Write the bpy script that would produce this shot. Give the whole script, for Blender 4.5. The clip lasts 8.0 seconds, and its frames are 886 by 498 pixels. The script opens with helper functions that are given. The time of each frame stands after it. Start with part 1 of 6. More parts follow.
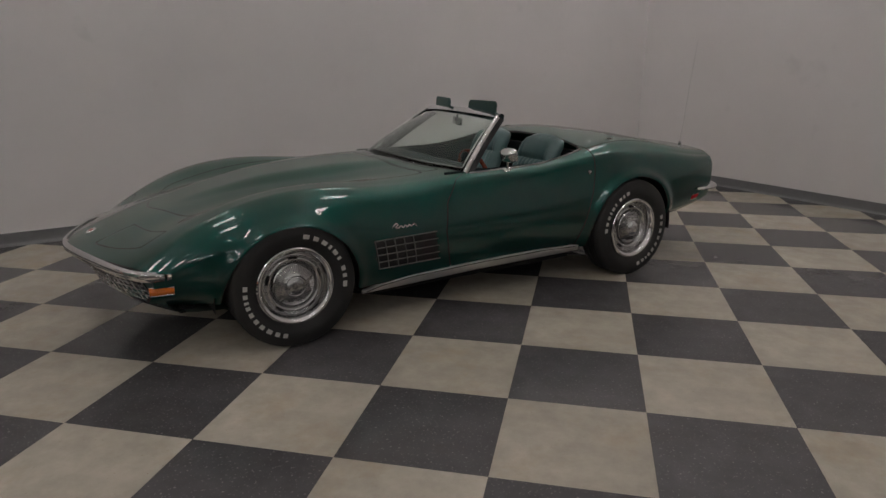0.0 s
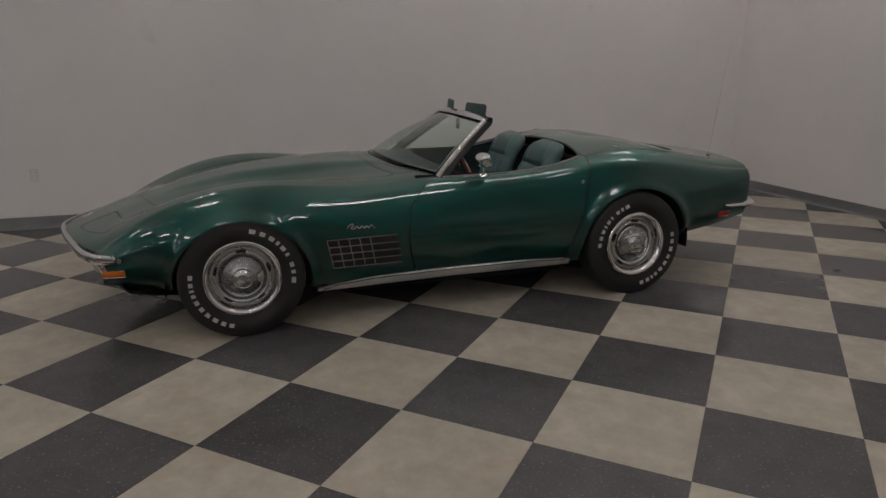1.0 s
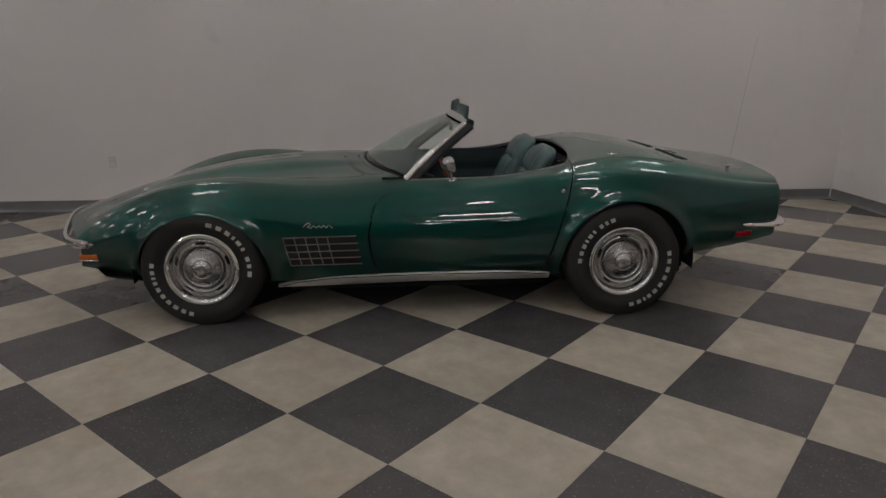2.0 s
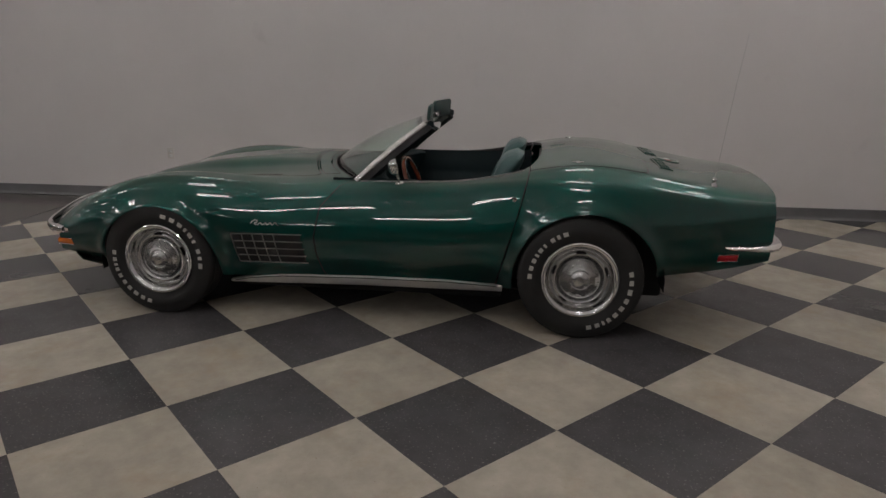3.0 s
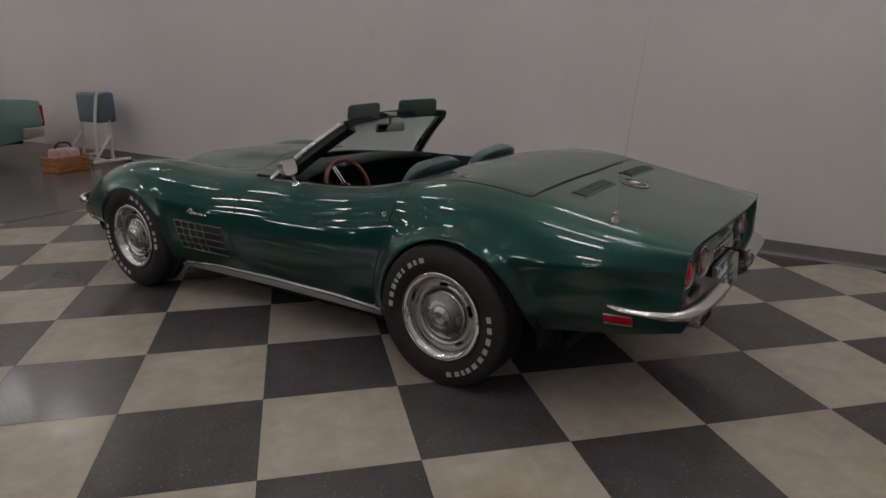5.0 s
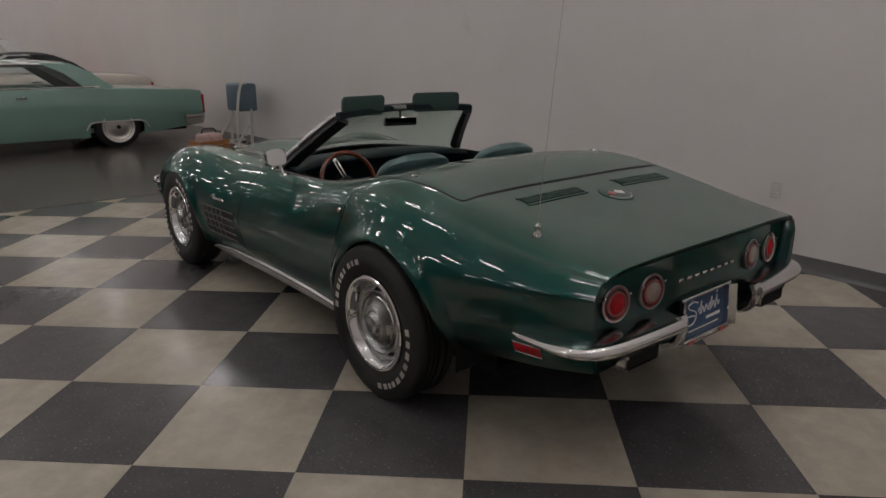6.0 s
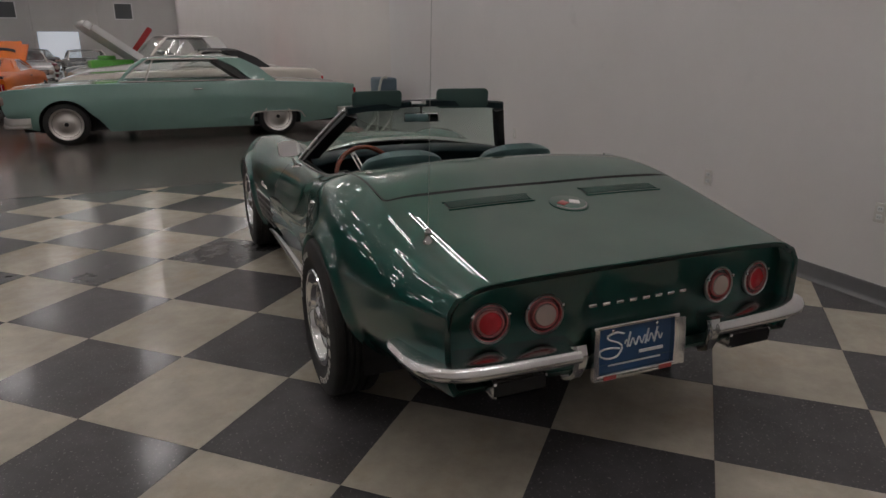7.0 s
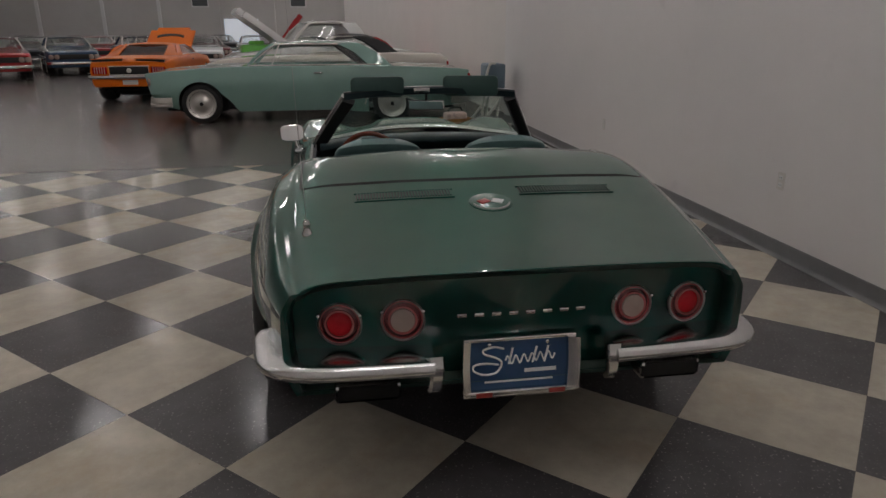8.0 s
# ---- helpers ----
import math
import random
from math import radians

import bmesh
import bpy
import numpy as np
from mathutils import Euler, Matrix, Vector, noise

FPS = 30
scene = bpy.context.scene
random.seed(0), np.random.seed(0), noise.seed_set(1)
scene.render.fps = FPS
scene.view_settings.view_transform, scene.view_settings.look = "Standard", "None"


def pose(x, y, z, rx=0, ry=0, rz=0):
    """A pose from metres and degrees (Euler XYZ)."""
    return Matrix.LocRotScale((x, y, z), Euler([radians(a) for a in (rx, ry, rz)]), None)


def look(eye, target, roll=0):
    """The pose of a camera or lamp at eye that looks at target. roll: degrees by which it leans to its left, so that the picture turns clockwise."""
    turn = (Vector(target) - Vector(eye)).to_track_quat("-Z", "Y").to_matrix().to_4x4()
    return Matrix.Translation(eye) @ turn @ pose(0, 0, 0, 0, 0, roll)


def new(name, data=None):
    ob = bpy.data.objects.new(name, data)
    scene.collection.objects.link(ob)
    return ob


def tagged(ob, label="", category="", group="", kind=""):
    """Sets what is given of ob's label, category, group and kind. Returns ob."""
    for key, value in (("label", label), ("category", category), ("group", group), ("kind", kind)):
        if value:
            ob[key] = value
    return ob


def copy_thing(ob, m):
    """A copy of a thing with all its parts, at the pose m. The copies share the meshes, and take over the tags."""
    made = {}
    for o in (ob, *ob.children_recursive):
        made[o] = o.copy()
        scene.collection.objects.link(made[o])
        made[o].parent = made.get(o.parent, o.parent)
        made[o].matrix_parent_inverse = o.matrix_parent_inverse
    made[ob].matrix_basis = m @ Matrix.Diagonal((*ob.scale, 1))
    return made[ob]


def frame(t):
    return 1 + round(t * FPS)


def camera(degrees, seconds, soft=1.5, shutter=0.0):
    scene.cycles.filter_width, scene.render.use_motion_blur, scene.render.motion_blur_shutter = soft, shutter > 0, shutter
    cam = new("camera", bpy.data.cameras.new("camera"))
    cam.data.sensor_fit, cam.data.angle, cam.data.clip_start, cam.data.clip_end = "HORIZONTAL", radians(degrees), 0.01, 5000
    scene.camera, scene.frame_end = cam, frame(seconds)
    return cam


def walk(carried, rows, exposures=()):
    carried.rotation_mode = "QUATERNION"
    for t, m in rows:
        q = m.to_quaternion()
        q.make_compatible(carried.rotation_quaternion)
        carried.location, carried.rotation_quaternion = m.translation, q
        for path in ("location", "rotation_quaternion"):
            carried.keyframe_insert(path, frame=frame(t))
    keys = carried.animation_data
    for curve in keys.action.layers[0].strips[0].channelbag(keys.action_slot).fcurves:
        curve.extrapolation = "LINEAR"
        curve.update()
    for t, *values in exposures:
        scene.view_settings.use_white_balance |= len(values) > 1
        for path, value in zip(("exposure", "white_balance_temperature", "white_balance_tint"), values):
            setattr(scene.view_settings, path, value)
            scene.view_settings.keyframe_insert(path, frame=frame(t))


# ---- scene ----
cam = camera(67.4, 8.0)
PATH = [
    (0, (2.324, 4.087, 1.485), (1.317, 2.447, 0.94), -0.1),
    (0.5, (1.827, 4.348, 1.472), (1.019, 2.599, 0.935), -0.0),
    (1, (1.302, 4.479, 1.483), (0.693, 2.652, 0.943), 0.1),
    (1.5, (0.736, 4.602, 1.507), (0.354, 2.717, 0.959), -0.0),
    (3, (-0.923, 4.388, 1.502), (-0.676, 2.482, 0.949), 0.3),
    (3.5, (-1.482, 4.199, 1.521), (-1.017, 2.334, 0.967), 0.1),
    (4, (-1.958, 3.896, 1.492), (-1.279, 2.099, 0.937), -0.0),
    (4.5, (-2.411, 3.595, 1.492), (-1.546, 1.879, 0.939), 0.1),
    (6, (-3.437, 2.356, 1.459), (-1.968, 1.124, 0.889), 0.1),
    (6.5, (-3.699, 1.897, 1.473), (-2.067, 0.895, 0.899), 0.1),
    (7, (-3.883, 1.437, 1.458), (-2.123, 0.687, 0.875), -0.1),
    (7.5, (-3.954, 0.992, 1.452), (-2.126, 0.444, 0.852), -0.0),
    (8, (-4.009, 0.557, 1.453), (-2.132, 0.249, 0.833), -0.2),
]
walk(cam, [(t, look(eye, target, roll)) for t, eye, target, roll in PATH])

# ---- light ----
world = bpy.data.worlds.new("world")
scene.world = world
world.use_nodes = True
world.node_tree.nodes["Background"].inputs[0].default_value = (0.8, 0.85, 1.0, 1)
world.node_tree.nodes["Background"].inputs[1].default_value = 0.005
scene.view_settings.exposure = 0.0
LAMP_POWER = 24.4
CEILING = 6.2


# ---- materials ----
def shader(name, color, rough=0.5, metal=0.0, coat=0.0, spec=0.5, bump=0.0, bump_scale=200.0, vary=0.0, vary_scale=3.0,
           rough_vary=0.0, coat_rough=0.03, distance=0.002, random_vary=0.0):
    """A surface with colour and gloss variation at two scales and fine relief."""
    m = bpy.data.materials.new(name)
    m.use_nodes = True
    nt = m.node_tree
    b = nt.nodes["Principled BSDF"]
    b.inputs["Base Color"].default_value = (*color, 1)
    b.inputs["Roughness"].default_value = rough
    b.inputs["Metallic"].default_value = metal
    b.inputs["Coat Weight"].default_value = coat
    b.inputs["Coat Roughness"].default_value = coat_rough
    b.inputs["Specular IOR Level"].default_value = spec
    tc = nt.nodes.new("ShaderNodeTexCoord")
    if vary or rough_vary:
        n1 = nt.nodes.new("ShaderNodeTexNoise")
        n1.inputs["Scale"].default_value = vary_scale
        n1.inputs["Detail"].default_value = 8
        n1.inputs["Roughness"].default_value = 0.65
        nt.links.new(tc.outputs["Object"], n1.inputs["Vector"])
        if vary:
            mix = nt.nodes.new("ShaderNodeMix")
            mix.data_type = "RGBA"
            mix.blend_type = "MULTIPLY"
            mix.inputs["Factor"].default_value = 1.0
            ramp = nt.nodes.new("ShaderNodeMapRange")
            ramp.inputs["From Min"].default_value, ramp.inputs["From Max"].default_value = 0.3, 0.7
            ramp.inputs["To Min"].default_value, ramp.inputs["To Max"].default_value = 1 - vary, 1 + vary
            nt.links.new(n1.outputs["Fac"], ramp.inputs["Value"])
            mix.inputs["A"].default_value = (*color, 1)
            nt.links.new(ramp.outputs["Result"], mix.inputs["B"])
            out = mix.outputs["Result"]
            if random_vary:
                info = nt.nodes.new("ShaderNodeObjectInfo")
                r2 = nt.nodes.new("ShaderNodeMapRange")
                r2.inputs["To Min"].default_value, r2.inputs["To Max"].default_value = 1 - random_vary, 1 + random_vary
                nt.links.new(info.outputs["Random"], r2.inputs["Value"])
                mix2 = nt.nodes.new("ShaderNodeMix")
                mix2.data_type, mix2.blend_type = "RGBA", "MULTIPLY"
                mix2.inputs["Factor"].default_value = 1.0
                nt.links.new(out, mix2.inputs["A"])
                nt.links.new(r2.outputs["Result"], mix2.inputs["B"])
                out = mix2.outputs["Result"]
            nt.links.new(out, b.inputs["Base Color"])
        if rough_vary:
            rr = nt.nodes.new("ShaderNodeMapRange")
            rr.inputs["From Min"].default_value, rr.inputs["From Max"].default_value = 0.3, 0.7
            rr.inputs["To Min"].default_value, rr.inputs["To Max"].default_value = max(rough - rough_vary, 0.02), rough + rough_vary
            nt.links.new(n1.outputs["Fac"], rr.inputs["Value"])
            nt.links.new(rr.outputs["Result"], b.inputs["Roughness"])
    if bump:
        n2 = nt.nodes.new("ShaderNodeTexNoise")
        n2.inputs["Scale"].default_value = bump_scale
        n2.inputs["Detail"].default_value = 4
        nt.links.new(tc.outputs["Object"], n2.inputs["Vector"])
        bp = nt.nodes.new("ShaderNodeBump")
        bp.inputs["Strength"].default_value = bump
        bp.inputs["Distance"].default_value = distance
        nt.links.new(n2.outputs["Fac"], bp.inputs["Height"])
        nt.links.new(bp.outputs["Normal"], b.inputs["Normal"])
    return m


def tile_shader(name, color, fleck, amount, random_vary, spec, stain_amount):
    """Vinyl tile: mottled, with small flecks, scuffs and a worn wax gloss."""
    m = shader(name, color, rough=0.24, spec=spec, vary=0.16, vary_scale=6.0, rough_vary=0.07, bump=0.02, bump_scale=60, random_vary=random_vary)
    nt = m.node_tree
    b = nt.nodes["Principled BSDF"]
    old = b.inputs["Base Color"].links[0].from_socket
    tc = nt.nodes["Texture Coordinate"]
    vor = nt.nodes.new("ShaderNodeTexNoise")
    vor.inputs["Scale"].default_value = 85
    vor.inputs["Detail"].default_value = 2
    geo = nt.nodes.new("ShaderNodeNewGeometry")
    nt.links.new(geo.outputs["Position"], vor.inputs["Vector"])
    ramp = nt.nodes.new("ShaderNodeValToRGB")
    ramp.color_ramp.elements[0].position, ramp.color_ramp.elements[1].position = 0.68 - amount, 0.74 - amount
    nt.links.new(vor.outputs["Fac"], ramp.inputs["Fac"])
    mix = nt.nodes.new("ShaderNodeMix")
    mix.data_type = "RGBA"
    nt.links.new(ramp.outputs["Color"], mix.inputs["Factor"])
    nt.links.new(old, mix.inputs["A"])
    mix.inputs["B"].default_value = (*fleck, 1)
    # broad scuffs that run on across the tiles
    sc = nt.nodes.new("ShaderNodeTexNoise")
    sc.inputs["Scale"].default_value = 1.3
    sc.inputs["Detail"].default_value = 3
    sc.inputs["Roughness"].default_value = 0.5
    nt.links.new(geo.outputs["Position"], sc.inputs["Vector"])
    r2 = nt.nodes.new("ShaderNodeMapRange")
    r2.inputs["From Min"].default_value, r2.inputs["From Max"].default_value = 0.15, 0.85
    r2.inputs["To Min"].default_value, r2.inputs["To Max"].default_value = 0.86, 1.12
    nt.links.new(sc.outputs["Fac"], r2.inputs["Value"])
    mx = nt.nodes.new("ShaderNodeMix")
    mx.data_type, mx.blend_type = "RGBA", "MULTIPLY"
    mx.inputs["Factor"].default_value = 1.0
    nt.links.new(mix.outputs["Result"], mx.inputs["A"])
    nt.links.new(r2.outputs["Result"], mx.inputs["B"])
    # yellow-brown stains of old wax, and pale scratches
    st = nt.nodes.new("ShaderNodeTexNoise")
    st.inputs["Scale"].default_value = 2.3
    st.inputs["Detail"].default_value = 7
    st.inputs["Roughness"].default_value = 0.7
    nt.links.new(geo.outputs["Position"], st.inputs["Vector"])
    sr = nt.nodes.new("ShaderNodeMapRange")
    sr.inputs["From Min"].default_value, sr.inputs["From Max"].default_value = 0.52, 0.72
    sr.inputs["To Min"].default_value, sr.inputs["To Max"].default_value = 0.0, stain_amount
    nt.links.new(st.outputs["Fac"], sr.inputs["Value"])
    sm = nt.nodes.new("ShaderNodeMix")
    sm.data_type = "RGBA"
    nt.links.new(sr.outputs["Result"], sm.inputs["Factor"])
    nt.links.new(mx.outputs["Result"], sm.inputs["A"])
    sm.inputs["B"].default_value = (color[0] * 0.86, color[1] * 0.72, color[2] * 0.55, 1)
    nt.links.new(sm.outputs["Result"], b.inputs["Base Color"])
    rr = nt.nodes.new("ShaderNodeMapRange")
    rr.inputs["From Min"].default_value, rr.inputs["From Max"].default_value = 0.15, 0.85
    rr.inputs["To Min"].default_value, rr.inputs["To Max"].default_value = 0.12, 0.18
    nt.links.new(sc.outputs["Fac"], rr.inputs["Value"])
    nt.links.new(rr.outputs["Result"], b.inputs["Roughness"])
    return m


def glow(name, color, strength):
    m = bpy.data.materials.new(name)
    m.use_nodes = True
    b = m.node_tree.nodes["Principled BSDF"]
    b.inputs["Base Color"].default_value = (*color, 1)
    b.inputs["Emission Color"].default_value = (*color, 1)
    b.inputs["Emission Strength"].default_value = strength
    return m


def glass(name, tint, rough=0.0):
    m = bpy.data.materials.new(name)
    m.use_nodes = True
    b = m.node_tree.nodes["Principled BSDF"]
    b.inputs["Base Color"].default_value = (*tint, 1)
    b.inputs["Transmission Weight"].default_value = 1.0
    b.inputs["Roughness"].default_value = rough
    b.inputs["IOR"].default_value = 1.45
    return m


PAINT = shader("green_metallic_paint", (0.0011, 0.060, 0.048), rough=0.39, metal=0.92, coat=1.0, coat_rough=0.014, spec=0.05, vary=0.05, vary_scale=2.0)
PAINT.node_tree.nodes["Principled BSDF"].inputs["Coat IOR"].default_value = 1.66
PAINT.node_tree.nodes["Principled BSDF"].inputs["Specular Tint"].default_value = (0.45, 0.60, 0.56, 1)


def lighten_tops(m, amount, color):
    """A thin pale film on a panel's upward faces; its grey paints in top light."""
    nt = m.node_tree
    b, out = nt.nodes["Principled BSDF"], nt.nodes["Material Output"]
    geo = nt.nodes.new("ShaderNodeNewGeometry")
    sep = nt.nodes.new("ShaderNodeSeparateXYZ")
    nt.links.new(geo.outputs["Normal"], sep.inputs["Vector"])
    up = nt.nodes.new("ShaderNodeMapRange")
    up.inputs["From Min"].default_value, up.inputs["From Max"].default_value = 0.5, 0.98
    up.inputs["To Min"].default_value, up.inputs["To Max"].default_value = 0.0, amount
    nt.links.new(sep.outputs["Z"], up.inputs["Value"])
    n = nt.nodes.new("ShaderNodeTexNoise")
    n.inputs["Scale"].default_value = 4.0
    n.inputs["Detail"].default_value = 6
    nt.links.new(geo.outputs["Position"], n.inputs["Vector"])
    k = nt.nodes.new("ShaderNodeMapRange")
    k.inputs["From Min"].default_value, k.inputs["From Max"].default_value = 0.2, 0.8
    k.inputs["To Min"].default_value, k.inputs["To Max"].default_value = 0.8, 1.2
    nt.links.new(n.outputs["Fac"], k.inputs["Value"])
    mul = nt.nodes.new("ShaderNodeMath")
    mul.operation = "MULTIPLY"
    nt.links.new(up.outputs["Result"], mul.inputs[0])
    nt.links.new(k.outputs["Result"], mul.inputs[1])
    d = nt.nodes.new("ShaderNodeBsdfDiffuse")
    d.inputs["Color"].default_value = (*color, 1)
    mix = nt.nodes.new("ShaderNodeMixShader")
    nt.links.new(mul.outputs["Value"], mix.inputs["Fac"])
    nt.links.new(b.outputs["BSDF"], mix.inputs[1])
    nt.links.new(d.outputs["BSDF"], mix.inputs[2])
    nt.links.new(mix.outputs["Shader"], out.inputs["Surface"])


# grey on the upward panels stands in for light the tops should catch
lighten_tops(PAINT, 0.12, (0.40, 0.45, 0.38))
ROCKER = shader("ribbed_aluminium", (0.62, 0.61, 0.60), rough=0.36, metal=0.9, vary=0.05, vary_scale=5)
CHROME = shader("chrome", (0.72, 0.72, 0.72), rough=0.09, metal=1.0, rough_vary=0.03, vary_scale=12)
BUMPER_CHROME = shader("hazed_bumper_chrome", (0.62, 0.62, 0.62), rough=0.19, metal=1.0, rough_vary=0.05, vary=0.06, vary_scale=14)
CHROME_WORN = shader("worn_chrome", (0.55, 0.55, 0.55), rough=0.18, metal=1.0, rough_vary=0.08, vary_scale=25)
SILVER = shader("silver_wheel_paint", (0.48, 0.48, 0.48), rough=0.24, metal=1.0, vary=0.08, vary_scale=20)
STEEL = shader("brushed_steel_trim", (0.68, 0.67, 0.66), rough=0.27, metal=1.0, rough_vary=0.02, vary_scale=6)
VENT_METAL = shader("dull_vent_metal", (0.36, 0.36, 0.35), rough=0.36, metal=1.0, vary=0.1, vary_scale=20)
RUBBER = shader("tyre_rubber", (0.016, 0.0155, 0.015), rough=0.62, vary=0.18, vary_scale=14, bump=0.2, bump_scale=260)
LETTER = shader("white_tyre_letter", (0.52, 0.50, 0.47), rough=0.6, vary=0.12, vary_scale=40)
BLACK = shader("black_trim", (0.007, 0.007, 0.008), rough=0.45, vary=0.1, vary_scale=20)
UNDER = shader("underbody_black", (0.004, 0.004, 0.004), rough=0.8, vary=0.2, vary_scale=8)
VINYL = shader("green_vinyl", (0.050, 0.105, 0.105), rough=0.33, spec=0.6, vary=0.12, vary_scale=9, bump=0.25, bump_scale=320)
VINYL_DARK = shader("dark_green_vinyl", (0.002, 0.011, 0.014), rough=0.5, spec=0.28, vary=0.12, vary_scale=9, bump=0.25, bump_scale=320)
VISOR = shader("visor_vinyl", (0.026, 0.062, 0.055), rough=0.55, vary=0.08, vary_scale=14, bump=0.2, bump_scale=300)
CARPET = shader("dark_carpet", (0.004, 0.008, 0.009), rough=0.95, vary=0.2, vary_scale=40, bump=0.6, bump_scale=500)
WOOD = shader("red_wood_rim", (0.15, 0.030, 0.014), rough=0.25, coat=0.6, vary=0.25, vary_scale=30)
RED_LENS = shader("red_lens", (0.40, 0.006, 0.012), rough=0.2, coat=0.25, spec=0.25, vary=0.08, vary_scale=30, bump=0.3, bump_scale=400)
DARK_RED = shader("dark_red_lens", (0.085, 0.004, 0.006), rough=0.2, coat=0.8)
WHITE_LENS = shader("white_lens", (0.33, 0.25, 0.22), rough=0.25, coat=0.6, bump=0.4, bump_scale=350)
# pale rings paint in the lit edges of the red lens
LENS_RING = shader("pale_lens_ring", (0.34, 0.085, 0.085), rough=0.2, coat=0.8)
AMBER = shader("amber_lens", (0.62, 0.16, 0.012), rough=0.2, coat=0.7, bump=0.3, bump_scale=350)
PLATE_BLUE = shader("plate_blue", (0.008, 0.055, 0.15), rough=0.35, coat=0.4, vary=0.05, vary_scale=20)
WHITE = shader("white_enamel", (0.75, 0.75, 0.74), rough=0.35, coat=0.4)
RED_ENAMEL = shader("red_enamel", (0.30, 0.03, 0.025), rough=0.3, coat=0.6)
WINDSHIELD = glass("windshield_glass", (0.80, 0.92, 0.86))
MIRROR = shader("mirror_glass", (0.80, 0.82, 0.82), rough=0.02, metal=1.0)
WALL = shader("wall_paint", (0.72, 0.690, 0.685), rough=0.36, spec=0.5, vary=0.03, vary_scale=0.9, bump=0.12, bump_scale=45, rough_vary=0.06)
def stain(m, scale, low, high, depth):
    """Sparse soft smudges over a painted wall."""
    nt = m.node_tree
    b = nt.nodes["Principled BSDF"]
    old = b.inputs["Base Color"].links[0].from_socket
    geo = nt.nodes.new("ShaderNodeNewGeometry")
    n = nt.nodes.new("ShaderNodeTexNoise")
    n.inputs["Scale"].default_value = scale
    n.inputs["Detail"].default_value = 5
    nt.links.new(geo.outputs["Position"], n.inputs["Vector"])
    r = nt.nodes.new("ShaderNodeMapRange")
    r.inputs["From Min"].default_value, r.inputs["From Max"].default_value = low, high
    r.inputs["To Min"].default_value, r.inputs["To Max"].default_value = 1.0, depth
    nt.links.new(n.outputs["Fac"], r.inputs["Value"])
    mx = nt.nodes.new("ShaderNodeMix")
    mx.data_type, mx.blend_type = "RGBA", "MULTIPLY"
    mx.inputs["Factor"].default_value = 1.0
    nt.links.new(old, mx.inputs["A"])
    nt.links.new(r.outputs["Result"], mx.inputs["B"])
    nt.links.new(mx.outputs["Result"], b.inputs["Base Color"])


stain(WALL, 2.6, 0.66, 0.76, 0.92)
stain(WALL, 0.55, 0.42, 0.72, 0.97)
WALL_FAR = shader("far_wall_paint", (0.72, 0.675, 0.65), rough=0.6, vary=0.03, vary_scale=0.7, bump=0.1, bump_scale=30)
WALL_GREY = shader("grey_hall_wall", (0.20, 0.20, 0.20), rough=0.7, vary=0.05, vary_scale=0.6)
BASE = shader("grey_cove_base", (0.155, 0.155, 0.16), rough=0.38, vary=0.12, vary_scale=5, rough_vary=0.08)
CONCRETE = shader("sealed_concrete", (0.120, 0.104, 0.096), rough=0.20, spec=0.18, vary=0.06, vary_scale=0.5, rough_vary=0.012, bump=0.04, bump_scale=25)
CEIL = shader("ceiling_paint", (0.78, 0.77, 0.75), rough=0.8, vary=0.05, vary_scale=0.5)
TILE_LIGHT = tile_shader("beige_tile", (0.442, 0.403, 0.337), (0.335, 0.29, 0.235), -0.02, 0.06, 0.08, 0.5)
TILE_DARK = tile_shader("charcoal_tile", (0.083, 0.079, 0.082), (0.2, 0.19, 0.185), 0.045, 0.14, 0.30, 0.25)
TUBE = glow("lamp_tube", (1.0, 0.957, 0.945), LAMP_POWER)
METAL_WHITE = shader("white_fixture_metal", (0.7, 0.7, 0.7), rough=0.4)


# ---- building blocks ----
def part(name, bm, material, parent, label="", smooth=True):
    """Link a bmesh as one mesh object under a thing or under a part."""
    me = bpy.data.meshes.new(name)
    bm.normal_update()
    for f in bm.faces:
        f.smooth = smooth
    bm.to_mesh(me)
    bm.free()
    if smooth:
        me.set_sharp_from_angle(angle=radians(42))
    me.materials.append(material)
    ob = new(name, me)
    if parent is not None:
        ob.parent = parent
    return tagged(ob, label)


def thing(name, label, category, m=None, group="", kind=""):
    ob = new(name)
    ob.empty_display_size = 0.2
    if m is not None:
        ob.matrix_basis = m
    return tagged(ob, label, category, group, kind)


def box(bm, lo, hi, bevel=0.0, seg=2, m=None):
    """A bevelled box added to bm."""
    lo, hi = Vector(lo), Vector(hi)
    r = bmesh.ops.create_cube(bm, size=1.0)
    vs = r["verts"]
    bmesh.ops.scale(bm, vec=hi - lo, verts=vs)
    bmesh.ops.translate(bm, vec=(lo + hi) / 2, verts=vs)
    if bevel:
        es = list({e for v in vs for e in v.link_edges})
        r = bmesh.ops.bevel(bm, geom=es, offset=bevel, segments=seg, affect="EDGES", profile=0.5)
        vs = list({v for f in r["faces"] for v in f.verts} | {v for v in vs if v.is_valid})
    if m is not None:
        bmesh.ops.transform(bm, matrix=m, verts=[v for v in vs if v.is_valid])
    return vs


